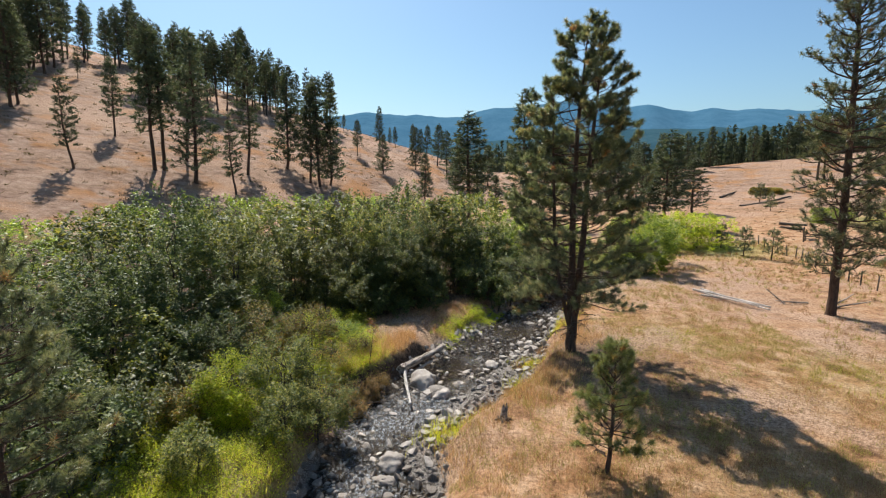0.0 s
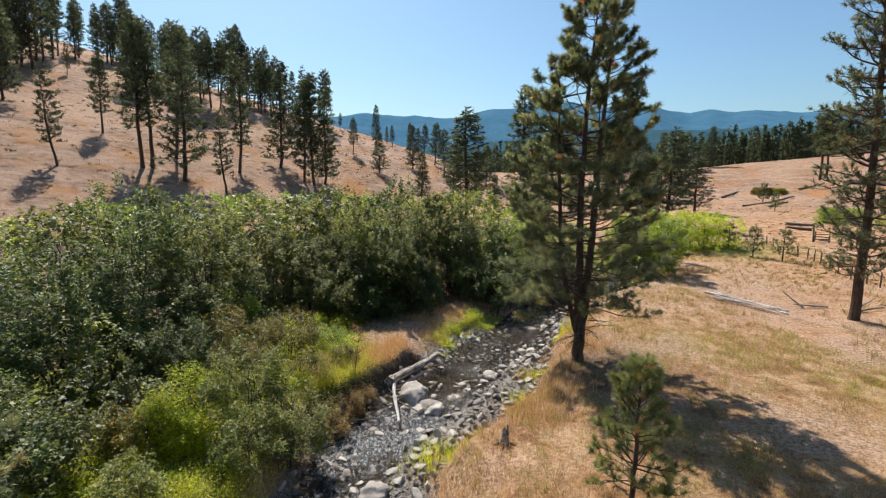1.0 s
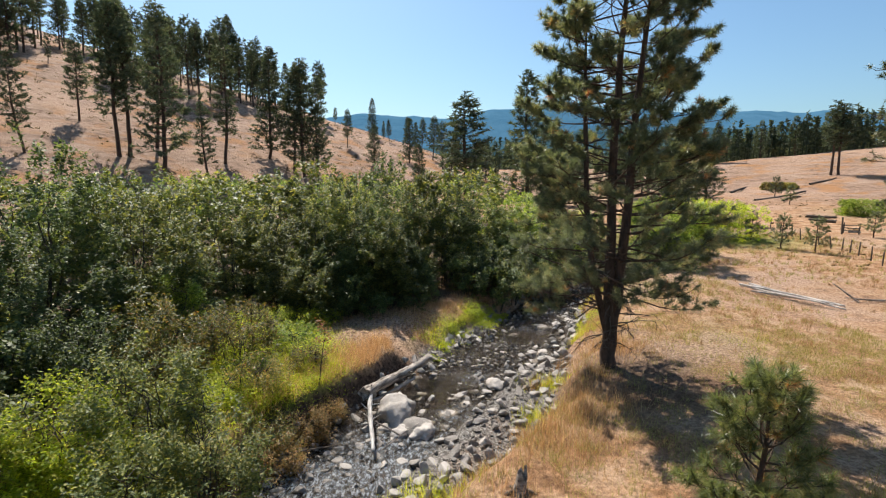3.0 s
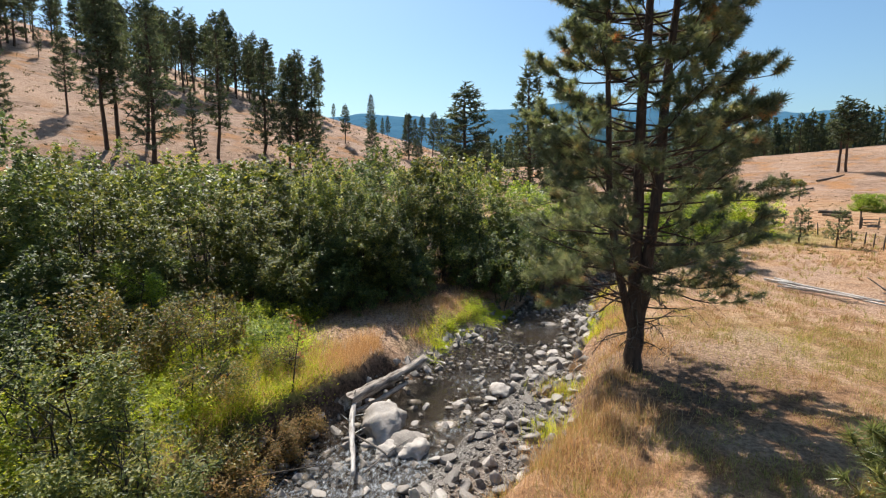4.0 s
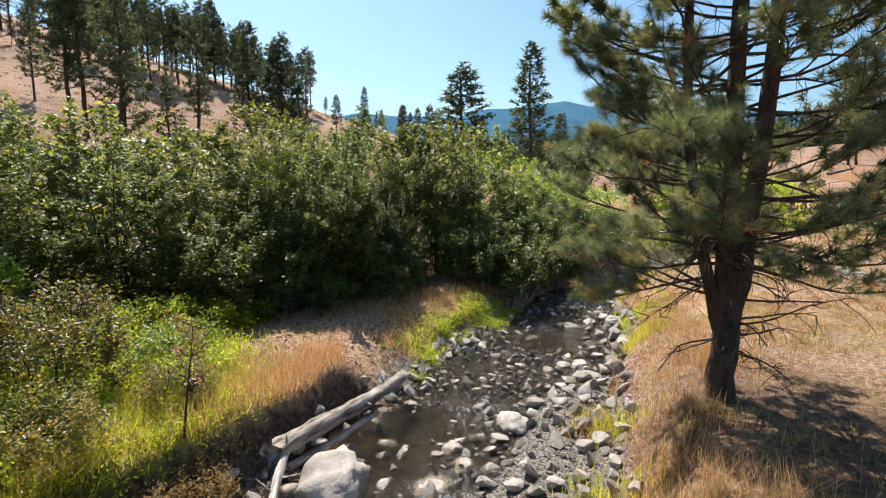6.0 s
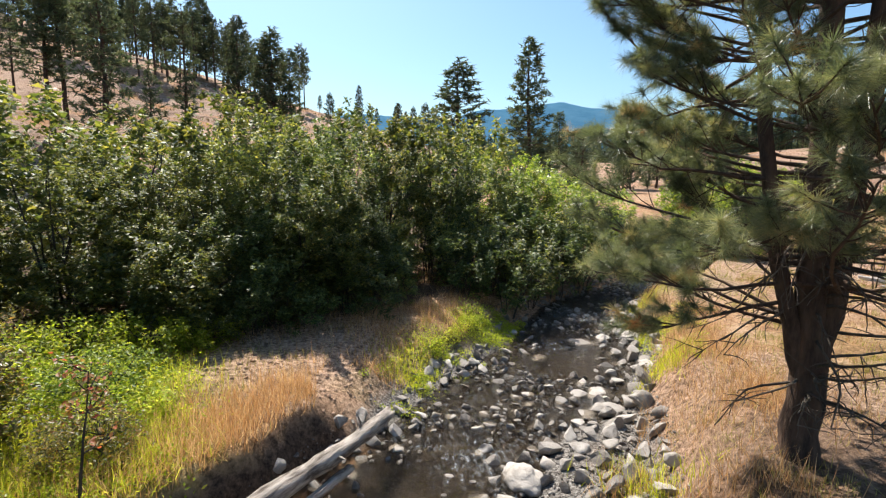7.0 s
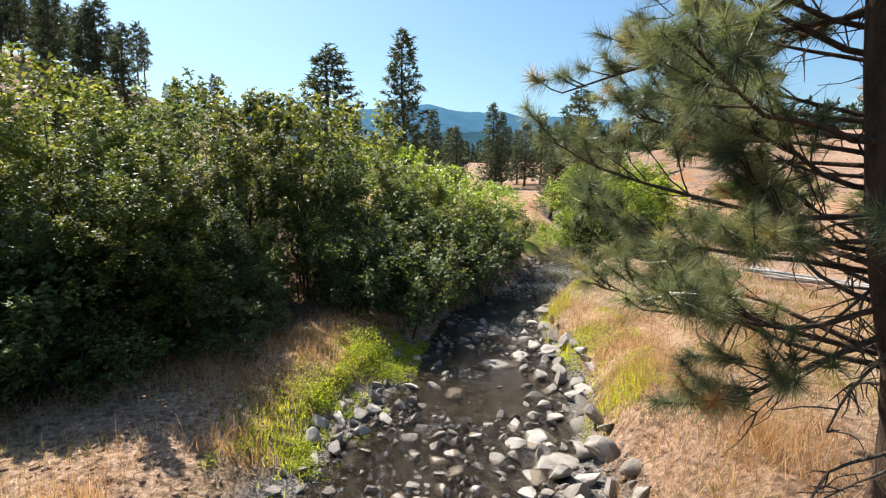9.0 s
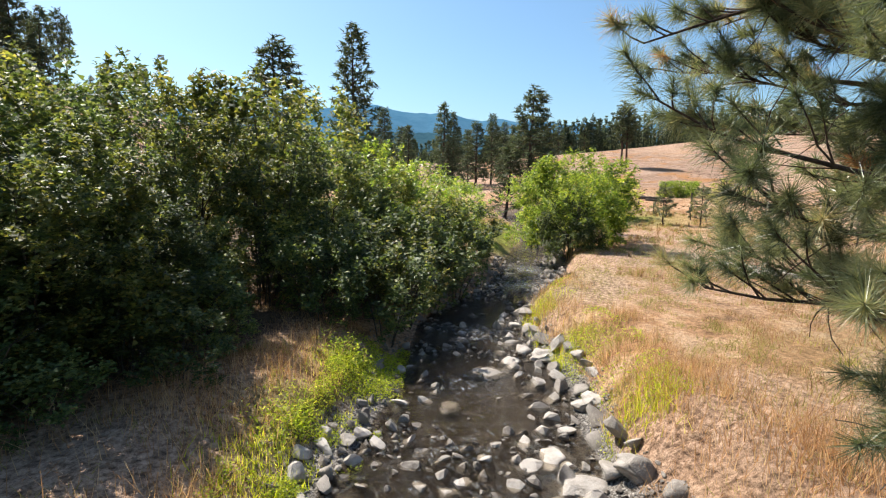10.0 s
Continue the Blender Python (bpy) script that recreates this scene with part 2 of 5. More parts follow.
# distance haze is painted: a bluish colour with some glow of its own
def hazed_ridge_material(name, low, high, glow):
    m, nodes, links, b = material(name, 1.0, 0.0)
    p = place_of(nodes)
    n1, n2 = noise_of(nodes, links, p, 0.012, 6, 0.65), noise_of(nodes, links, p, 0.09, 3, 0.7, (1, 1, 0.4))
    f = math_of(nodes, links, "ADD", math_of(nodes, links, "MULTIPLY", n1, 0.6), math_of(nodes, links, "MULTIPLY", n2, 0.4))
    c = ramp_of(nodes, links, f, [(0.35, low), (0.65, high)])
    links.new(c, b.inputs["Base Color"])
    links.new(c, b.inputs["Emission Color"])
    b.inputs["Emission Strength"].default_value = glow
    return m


# blue of the air put into both ridge colours, lifted by emission
M["ridge_far"] = hazed_ridge_material("far_ridge", (0.024, 0.068, 0.112), (0.042, 0.096, 0.145), 0.8)
M["ridge_mid"] = hazed_ridge_material("mid_ridge", (0.012, 0.034, 0.05), (0.028, 0.06, 0.075), 0.7)
# ---- lie of the land ----
RNG = np.random.default_rng(7)
TABLE = np.random.default_rng(3).random((256, 256))


def vnoise(x, y, scale, shift=0):
    """Smooth value noise, 0 to 1, cells of the given size in metres."""
    x, y = np.asarray(x, float) / scale + 31.7 * shift, np.asarray(y, float) / scale + 17.3 * shift
    i, j = np.floor(x).astype(int), np.floor(y).astype(int)
    u, v = x - i, y - j
    u, v = u * u * (3 - 2 * u), v * v * (3 - 2 * v)
    i0, i1, j0, j1 = i & 255, (i + 1) & 255, j & 255, (j + 1) & 255
    return (TABLE[i0, j0] * (1 - u) + TABLE[i1, j0] * u) * (1 - v) + (TABLE[i0, j1] * (1 - u) + TABLE[i1, j1] * u) * v


def fbm(x, y, scale, shift=0):
    return 0.55 * vnoise(x, y, scale, shift) + 0.3 * vnoise(x, y, scale / 2.3, shift + 1) + 0.15 * vnoise(x, y, scale / 5.1, shift + 2)


def ease(v):
    v = np.clip(v, 0, 1)
    return v * v * (3 - 2 * v)


def bump(x, y, cx, cy, r):
    return np.exp(-((x - cx) ** 2 + (y - cy) ** 2) / (r * r))


CREEK_Y = (-40, -5, 5, 13, 15, 17.5, 19.5, 23, 25, 28, 30, 32.5, 34.2, 35.7, 39.3, 43, 52, 80)
CREEK_X = (-9, -4, -2.8, -2.0, -1.9, -0.9, 0.3, 2.1, 2.8, 4.6, 5.2, 6.3, 8.0, 9.8, 12.7, 15, 22, 34)
CREEK_W = (1.8, 1.8, 1.8, 1.8, 1.9, 2.5, 2.6, 2.4, 2.2, 2.0, 1.9, 1.6, 1.6, 1.6, 1.5, 1.5, 1.5, 1.5)
_fy = np.linspace(-40, 80, 1201)
_k = np.hanning(25) / np.hanning(25).sum()
_fx = np.convolve(np.pad(np.interp(_fy, CREEK_Y, CREEK_X), 12, mode="edge"), _k, "valid")
_fw = np.convolve(np.pad(np.interp(_fy, CREEK_Y, CREEK_W), 12, mode="edge"), _k, "valid")
_fs = np.gradient(_fx, _fy)


def creek(x, y):
    """Signed distance from the creek's middle (right is plus) and its half width."""
    yc = np.clip(y, -39, 79)
    d = (x - np.interp(yc, _fy, _fx)) / np.sqrt(1 + np.interp(yc, _fy, _fs) ** 2)
    return d, np.interp(yc, _fy, _fw)


def hill(x, y):
    """The steep dry hillside that closes the valley on one side."""
    yy = np.where(y < 128, y, 128 + (y - 128) * 0.5)
    yy = np.where(y < 170, yy, 149 - (y - 170) * 0.6)
    xx = np.where(x > -150, x, -150)
    p = -18.5 - 0.29 * xx + 0.222 * yy
    return p + 1.6 * (fbm(x, y, 22, 4) - 0.5) + 0.35 * (fbm(x, y, 4, 8) - 0.5)


def rise_of(x, y):
    """How far the slope beyond the meadow climbs: little up the valley, more to the side."""
    return 30 + 45 * np.clip((x / np.maximum(y, 1) - 0.45) / 0.45, 0, 1.6)


def ground_z(x, y):
    x, y = np.asarray(x, float), np.asarray(y, float)
    d, w = creek(x, y)
    a = np.abs(d) / w
    rough = 0.16 * (fbm(x, y, 3.5, 1) - 0.5) + 0.06 * (vnoise(x, y, 0.5, 2) - 0.5)
    valley = np.clip(y - 45, 0, 220) * 0.018
    s = 0.7 * x + 0.7 * y
    right = 1.1 + 0.16 * bump(x, y, 6, 18, 6) - 0.35 * bump(x, y, 22, 29, 8) + 0.2 * bump(x, y, 4, 10, 6)
    rise = rise_of(x, y)
    right = right + np.clip(s - 50, 0, 95) * 0.036 + np.clip(s - 135, 0, rise) * 0.19 - np.clip(s - 150 - rise, 0, 300) * 0.05
    right = right + 0.9 * (fbm(x, y, 25, 6) - 0.5) * ease((s - 55) / 60)
    left = 0.95 + 0.25 * bump(x, y, -7, 13, 5) + valley
    p = hill(x, y)
    left = np.where(p - left > 3, p, left + np.log1p(np.exp(np.clip((p - left) / 0.8, -30, 30))) * 0.8)
    bench = np.where(d < 0, left, right) * 1.0
    far = ease((y - 70) / 40)
    bench = bench * (1 - far) + np.maximum(left, np.where(x > 0, right, 0)) * far + rough
    bed = -0.26 + 0.3 * np.clip(a, 0, 1.3) ** 3 + 0.14 * (fbm(x, y, 1.6, 5) - 0.5)
    bar = 0.36 * np.exp(-((d / w - 0.6) / 0.4) ** 2) * ease((y - 12) / 3) * ease((25 - y) / 2.5)
    bar = bar + 0.08 * np.exp(-((d / w + 0.85) / 0.25) ** 2) * ease((y - 24) / 2)
    bar = bar - 0.16 * bump(x, y, 0.2, 21.8, 1.3)
    bed = bed + bar
    width = np.where(d < 0, 0.4 + 1.6 * ease((y - 22.7) / 1.6), 1.1) + 0.6 * (fbm(x, y, 2.2, 9) - 0.5) * ease((y - 23) / 2) + 0.2
    t = ease((np.abs(d) - w * (1 + 0.3 * (fbm(x, y, 2.1, 3) - 0.5))) / width)
    t = np.where((y > 75), 1, t)
    return bed * (1 - t) + bench * t


# ---- mesh tools ----
class Buf:
    """Gathers vertices and faces of three or four corners into one mesh."""

    def __init__(self):
        self.v, self.f3, self.f4, self.tone, self.n = [], [], [], [], 0

    def add(self, v, f, tone=0.5):
        v, f = np.asarray(v, float), np.asarray(f, int) + self.n
        (self.f3 if f.shape[1] == 3 else self.f4).append(f)
        self.v.append(v)
        self.tone.append(np.broadcast_to(np.asarray(tone, float), (len(v),)))
        self.n += len(v)

    def mesh(self, name, mat, smooth=False):
        me = bpy.data.meshes.new(name)
        v = np.concatenate(self.v)
        f3 = np.concatenate(self.f3) if self.f3 else np.zeros((0, 3), int)
        f4 = np.concatenate(self.f4) if self.f4 else np.zeros((0, 4), int)
        loops = np.concatenate([f3.ravel(), f4.ravel()])
        starts = np.concatenate([np.arange(len(f3)) * 3, len(f3) * 3 + np.arange(len(f4)) * 4])
        me.vertices.add(len(v))
        me.vertices.foreach_set("co", v.ravel())
        me.loops.add(len(loops))
        me.loops.foreach_set("vertex_index", loops.astype(np.int32))
        me.polygons.add(len(starts))
        me.polygons.foreach_set("loop_start", starts.astype(np.int32))
        me.polygons.foreach_set("use_smooth", np.full(len(starts), smooth))
        at = me.attributes.new("tone", "FLOAT", "POINT")
        at.data.foreach_set("value", np.concatenate(self.tone).astype(np.float32))
        me.update(calc_edges=True)
        me.materials.append(mat)
        return me


def part(name, data, parent, label=""):
    ob = new(name, data)
    ob.parent = parent
    return tagged(ob, label)


def empty(name, at, label, category, group="", turn=0.0, scale=1.0):
    ob = new(name)
    ob.matrix_basis = pose(*at, 0, 0, turn) @ Matrix.Scale(scale, 4)
    ob.empty_display_size = 0.2
    return tagged(ob, label, category, group)


def tube(points, radii, sides=6):
    """A round bar along a bent line, closed at the tip by its taper."""
    p, r = np.asarray(points, float), np.asarray(radii, float)
    t = np.gradient(p, axis=0)
    t /= np.linalg.norm(t, axis=1)[:, None] + 1e-9
    ref = np.where(np.abs(t[:, 2:3]) > 0.9, np.array([[1.0, 0, 0]]), np.array([[0, 0, 1.0]]))
    a = np.cross(t, ref)
    a /= np.linalg.norm(a, axis=1)[:, None] + 1e-9
    b = np.cross(t, a)
    ang = np.arange(sides) * 2 * np.pi / sides
    v = (p[:, None] + r[:, None, None] * (np.cos(ang)[None, :, None] * a[:, None] + np.sin(ang)[None, :, None] * b[:, None])).reshape(-1, 3)
    k = np.arange(len(p) - 1)[:, None] * sides + np.arange(sides)[None]
    k2 = np.arange(len(p) - 1)[:, None] * sides + (np.arange(sides)[None] + 1) % sides
    return v, np.stack([k, k2, k2 + sides, k + sides], -1).reshape(-1, 4)


def units(rng, n):
    v = rng.normal(size=(n, 3))
    return v / (np.linalg.norm(v, axis=1)[:, None] + 1e-9)


def norm(v):
    return v / (np.linalg.norm(v, axis=-1, keepdims=True) + 1e-9)


def add_leaves(buf, rng, at, axis, size, wide=0.5, tone=0.5, plain=False):
    """Pointed, slightly folded leaves at the points, each lying along its axis."""
    n = len(at)
    up = norm(np.array([0, 0, 1.0]) + units(rng, n) * 0.75)
    axis = norm(axis - up * np.sum(axis * up, 1, keepdims=True))
    side = np.cross(up, axis)
    L = (size * rng.uniform(0.65, 1.25, n))[:, None]
    W = L * wide * 0.5
    if plain:
        v = np.stack([at, at + axis * L * 0.55 + side * W * 1.5 + up * W * 0.3, at + axis * L - side * W * 0.8], 1).reshape(-1, 3)
        buf.add(v, np.arange(n)[:, None] * 3 + np.arange(3)[None], np.repeat(np.broadcast_to(tone, (n,)), 3))
        return
    v = np.stack([at, at + axis * L * 0.45 + side * W + up * W * 0.35, at + axis * L, at + axis * L * 0.45 - side * W + up * W * 0.35], 1).reshape(-1, 3)
    f = np.arange(n)[:, None] * 4 + np.arange(4)[None]
    buf.add(v, f, np.repeat(np.broadcast_to(tone, (n,)), 4))


def add_blades(buf, rng, at, length, width, lean=0.35, tone=0.5):
    """Grass blades: one bent spear each, of two pieces."""
    n = len(at)
    L = length * rng.uniform(0.55, 1.3, n)
    ang = rng.uniform(0, 2 * np.pi, n)
    side = np.stack([np.cos(ang), np.sin(ang), np.zeros(n)], 1)
    a2 = rng.uniform(0, 2 * np.pi, n)
    out = np.stack([np.cos(a2), np.sin(a2), np.zeros(n)], 1) * (np.abs(rng.normal(0, lean, n)) * L)[:, None]
    up = np.array([0, 0, 1.0])
    w = side * width * 0.5
    v = np.stack([at - w, at + w, at + out + up * L[:, None]], 1).reshape(-1, 3)
    buf.add(v, np.arange(n)[:, None] * 3 + np.arange(3)[None], np.repeat(np.broadcast_to(tone, (n,)), 3))


def add_tufts(buf, rng, at, way, count, length, width, spread=1.0, tone=0.5):
    """Bursts of needles at twig ends, opening round the twig's own way."""
    n = len(at)
    way = norm(way)
    d = norm(np.repeat(way, count, 0) * 0.75 + units(rng, n * count) * spread)
    base = np.repeat(at, count, 0) - np.repeat(way, count, 0) * (rng.uniform(0, 0.7, n * count) * length)[:, None]
    side = norm(np.cross(d, units(rng, n * count))) * width * 0.5
    tip = base + d * (length * rng.uniform(0.75, 1.15, n * count))[:, None] + np.array([0, 0, -0.12 * length])
    v = np.stack([base - side, base + side, tip], 1).reshape(-1, 3)
    buf.add(v, np.arange(n * count)[:, None] * 3 + np.arange(3)[None], np.repeat(np.broadcast_to(tone, (n,)), count * 3))


def on_ground(x, y):
    return float(ground_z(x, y))


# ---- pines ----


def bent(rng, start, way, length, steps, lift, wobble):
    """A branch line: sets out along way, turning up (or down) by lift."""
    pts, p, d = [np.array(start, float)], np.array(start, float), norm(np.array(way, float))
    for i in range(steps):
        d = norm(d + np.array([0, 0, lift / steps]) + rng.normal(0, wobble, 3))
        p = p + d * length / steps
        pts.append(p)
    return np.array(pts)


def limb(rng, woods, tufts, start, way, length, r0, lift, twigs, twig_len, far=False, inner=0.25):
    """One living limb with side twigs; notes a needle tuft at every twig's end."""
    wood = Buf()
    woods.append(wood)
    pts = bent(rng, start, way, length, 6, lift, 0.13)
    wood.add(*(tube(pts[::3], np.linspace(r0, 0.3 * r0, 3), 3) if far else tube(pts, np.linspace(r0, max(0.25 * r0, 0.006), 7), 5)))
    main = norm(pts[-1] - pts[0])
    for k in range(0 if far or length < 1.2 else 6):
        q = pts[int(rng.integers(1, 5))] + rng.normal(0, 0.02, 3)
        d = norm(main * rng.uniform(0.2, 0.9) + rng.normal(0, 0.6, 3) + np.array([0, 0, -0.3]))
        wood.add(*tube(bent(rng, q, d, rng.uniform(0.25, 0.6), 3, -0.3, 0.25), np.linspace(0.007, 0.003, 4), 3))
    for k in range(twigs):
        f = rng.uniform(inner, 1.0) if k else 1.0
        i = min(int(f * 6), 5)
        q = pts[i] + (pts[i + 1] - pts[i]) * (f * 6 - i)
        side = norm(np.cross(main, [0, 0, 1])) * (1 if k % 2 else -1)
        d = norm(main * rng.uniform(0.5, 1.0) + side * rng.uniform(0.1, 0.9) + np.array([0, 0, rng.uniform(-0.05, 0.7)]))
        tl = twig_len * rng.uniform(0.5, 1.3) * (1.15 - 0.5 * f)
        tw = bent(rng, q, d, tl, 3, 0.35, 0.1)
        if not far:
            wood.add(*tube(tw, np.linspace(max(0.3 * r0, 0.007), 0.005, 4), 3))
        tufts.append((tw[-1], norm(tw[-1] - tw[-2])))
        if tl > 0.36 and rng.random() < 0.7:
            tufts.append((tw[-2] + rng.normal(0, 0.03, 3), norm(d + rng.normal(0, 0.3, 3))))


def dead_limb(rng, woods, start, way, length, r0):
    wood = Buf()
    woods.append(wood)
    pts = bent(rng, start, way, length, 6, -0.5, 0.16)
    wood.add(*tube(pts, np.linspace(r0, 0.006, 7), 4))
    for k in range(int(rng.integers(5, 10))):
        i = int(rng.integers(2, 7))
        d = norm(pts[i] - pts[i - 1] + rng.normal(0, 0.6, 3) + np.array([0, 0, -0.25]))
        tw = bent(rng, pts[i], d, length * rng.uniform(0.15, 0.4), 4, -0.4, 0.2)
        wood.add(*tube(tw, np.linspace(0.009, 0.004, 5), 3))


def pine_meshes(seed, height, profile, stems, whorls, per, twigs, twig_len, needles, first=0.08, dead=0, far=False, fine_side=False, r_limb=0.035, slope=(0.1, 0.5), inner=0.25, reach=(), drop=(0.1, 0.32, 0.35, 0.8)):
    """Trunk, stems, limbs and needles of one pine. profile: crown radius at fractions of the height;
    stems: bent lines with their radii; needles: (count, length, width, spread)."""
    rng = np.random.default_rng(seed)
    out, tufts, wood, gone = [], [], [], []
    fr, rad = zip(*profile)
    for si, (pts, radii) in enumerate(stems):
        b = Buf()
        pts = np.array(pts, float)
        tt = np.linspace(0, 1, len(pts))
        fine = np.linspace(0, 1, max(14, 3 * len(pts)))
        line = np.stack([np.interp(fine, tt, pts[:, i]) for i in range(3)], 1)
        line[1:-1] += rng.normal(0, 0.015 if not far else 0.05, (len(line) - 2, 3)) * [1, 1, 0]
        b.add(*tube(line, np.interp(fine, tt, radii), 10 if not far else 6))
        out.append(b)
        top = line[-1][2]
        for w in range(whorls[si]):
            h = top * (first + (1 - first) * ((w + rng.uniform(0, 0.8)) / whorls[si]) ** 0.9) if si == 0 else line[0][2] + 0.8 + (top - line[0][2] - 0.8) * (w + rng.uniform(0, 0.8)) / whorls[si]
            h = min(h, top - 0.05)
            c = np.array([np.interp(h, line[:, 2], line[:, i]) for i in range(3)])
            R = np.interp(h / height, fr, rad)
            a0 = rng.uniform(0, 2 * np.pi)
            for k in range(per):
                a = a0 + 2 * np.pi * k / per + rng.normal(0, 0.35)
                off = c[:2]
                d2 = np.array([np.cos(a), np.sin(a)])
                L = R * rng.uniform(0.6, 1.1) - 0.8 * float(np.dot(off, d2))
                if L < 0.25:
                    continue
                up = rng.uniform(*slope) * (0.2 + 1.4 * (h / height) ** 1.5)
                limb(rng, wood, tufts, c, (d2[0], d2[1], up - 0.12), L, r_limb * (0.45 + 0.55 * L / max(rad)), rng.uniform(0.15, 0.6), max(2, int(twigs * (0.35 + 0.65 * L / max(rad)))), twig_len, far, inner)
        tufts.append((line[-1], np.array([0, 0, 1.0])))
    for turn, h, L in reach:
        c = np.array([np.interp(h, [q[2] for q in stems[0][0]], [q[i] for q in stems[0][0]]) for i in range(3)])
        limb(rng, wood, tufts, c, (np.cos(radians(turn)), np.sin(radians(turn)), 0.1), L, r_limb, rng.uniform(0.1, 0.5), twigs, twig_len, far, inner)
    for k in range(dead):
        a, h = rng.uniform(0, 2 * np.pi), height * rng.uniform(*drop[:2])
        L = np.interp(h / height, fr, rad) * rng.uniform(*drop[2:])
        dead_limb(rng, gone, (0.1 * np.cos(a), 0.1 * np.sin(a), h), (np.cos(a), np.sin(a), rng.uniform(-0.1, 0.4)), L, 0.022)
    at, way = np.array([t[0] for t in tufts]), np.array([t[1] for t in tufts])
    n, length, width, spread = needles
    crown = Buf()
    tone = np.clip(rng.normal(0.46, 0.2, len(at)), 0, 0.9)
    tone[rng.random(len(at)) < 0.012] = 0.97
    soft = (at[:, 0] < -0.9) & (at[:, 2] < 6) if fine_side else np.zeros(len(at), bool)
    high = (at[:, 2] > 6) & fine_side
    rest = ~soft & ~high
    add_tufts(crown, rng, at[rest], way[rest], n, length, width, spread, tone[rest])
    if high.any():
        add_tufts(crown, rng, at[high], way[high], n, length * 1.1, width * 1.8, spread, tone[high])
    if soft.any():
        add_tufts(crown, rng, at[soft], way[soft], 2 * n, length * 1.05, width * 0.42, spread, tone[soft])
    return out, wood, gone, crown


def pine(name, at, meshes, label, category="pine tree", group="", turn=0.0, leaf="needle"):
    out, wood, gone, crown = meshes
    t = empty(name, at, label, category, group, turn)
    for i, b in enumerate(out):
        part("trunk" if i == 0 else "stem", b.mesh("trunk", M["bark"], True), t)
    if leaf == "needle_far":
        joined = Buf()
        for b in wood:
            for v, f in zip(b.v, b.f4):
                joined.v.append(v)
                joined.f4.append(f + joined.n)
                joined.tone.append(np.full(len(v), 0.5))
            joined.n += b.n
        tagged(part("branchwork", joined.mesh("branchwork", M["bark"], True), t), kind="stuff")
    else:
        for b in wood:
            part("limb", b.mesh("limb", M["bark"], True), t)
    for b in gone:
        part("dead_limb", b.mesh("dead_limb", M["twig"], True), t, "bare drooping dead limb")
    part("crown", crown.mesh("crown", M[leaf]), t)
    return t


# ---- broadleaved shrubs ----


def shrub_meshes(seed, height, radius, clumps, leaves, leaf, wide=0.5, stems=7, low=0.12, shoots=10, spread=0.28, plain=True):
    """Stems from one stool and leafy shoots over a ragged, lumpy crown."""
    rng = np.random.default_rng(seed)
    woods, crown = [], Buf()
    for k in range(stems):
        wood = Buf()
        woods.append(wood)
        a = rng.uniform(0, 2 * np.pi)
        r = radius * rng.uniform(0.1, 0.75)
        foot = np.array([0.15 * radius * np.cos(a), 0.15 * radius * np.sin(a), -0.1])
        top = np.array([r * np.cos(a), r * np.sin(a), height * rng.uniform(0.6, 0.98)])
        s = np.linspace(0, 1, 6)[:, None]
        pts = foot + (top - foot) * s + np.array([0, 0, 1.0]) * (0.12 * height * np.sin(s * np.pi)) + rng.normal(0, 0.05 * radius, (6, 3)) * np.sin(s * np.pi)
        wood.add(*tube(pts, np.linspace(0.009 * height, 0.005, 6), 5))
        for q in range(4):
            i = int(rng.integers(2, 6))
            d = norm(rng.normal(0, 1, 3) * [1, 1, 0.3] + np.array([0, 0, 0.5]))
            wood.add(*tube(bent(rng, pts[i], d, radius * 0.45, 3, 0.3, 0.12), np.linspace(0.012, 0.005, 4), 3))
    lobes = 9
    la = np.arange(lobes) * 2.4 + rng.uniform(0, 6.28) + rng.normal(0, 0.3, lobes)
    lh = np.linspace(0.2, 0.78, lobes) + rng.normal(0, 0.04, lobes)
    lr = radius * rng.uniform(0.36, 0.55, lobes)
    out = radius * np.minimum(0.66, 1.25 * (1 - lh) ** 0.5) * rng.uniform(0.75, 1.05, lobes)
    core = np.stack([out * np.cos(la), out * np.sin(la), lh * height], 1)
    pick = rng.integers(0, lobes, clumps)
    d = norm(units(rng, clumps) + np.stack([0.5 * np.cos(la[pick]), 0.5 * np.sin(la[pick]), np.full(clumps, 0.25)], 1))
    c = core[pick] + d * (lr[pick] * rng.random(clumps) ** 0.3)[:, None] * [1, 1, max(1.0, 0.32 * height / radius)]
    c[:, 2] = np.clip(c[:, 2], low * height, height * 1.02)
    way = norm(d + np.array([0, 0, 0.55]) + rng.normal(0, 0.25, (clumps, 3)))
    a = rng.uniform(0, 2 * np.pi, shoots)
    r = radius * np.sqrt(rng.random(shoots)) * 0.8
    tops = np.stack([r * np.cos(a), r * np.sin(a), height * (1.02 - 0.28 * (r / radius) ** 2 + rng.uniform(-0.02, 0.1, shoots))], 1)
    c = np.concatenate([c, tops])
    way = np.concatenate([way, norm(np.array([0, 0, 1.0]) + rng.normal(0, 0.15, (shoots, 3)))])
    n = len(c)
    length = spread * 2.2
    s = rng.random((n, leaves))
    at = c[:, None] + way[:, None] * ((s - 0.5) * length)[..., None] + rng.normal(0, spread * 0.42, (n, leaves, 3)) * (1.15 - 0.6 * s)[..., None]
    at = at.reshape(-1, 3)
    at[:, 2] = np.maximum(at[:, 2], 0.03)
    axis = norm(np.repeat(way, leaves, 0) * 0.4 + units(rng, n * leaves) + np.array([0, 0, -0.25]))
    add_leaves(crown, rng, at, axis, leaf, wide, plain=plain)
    return woods, crown


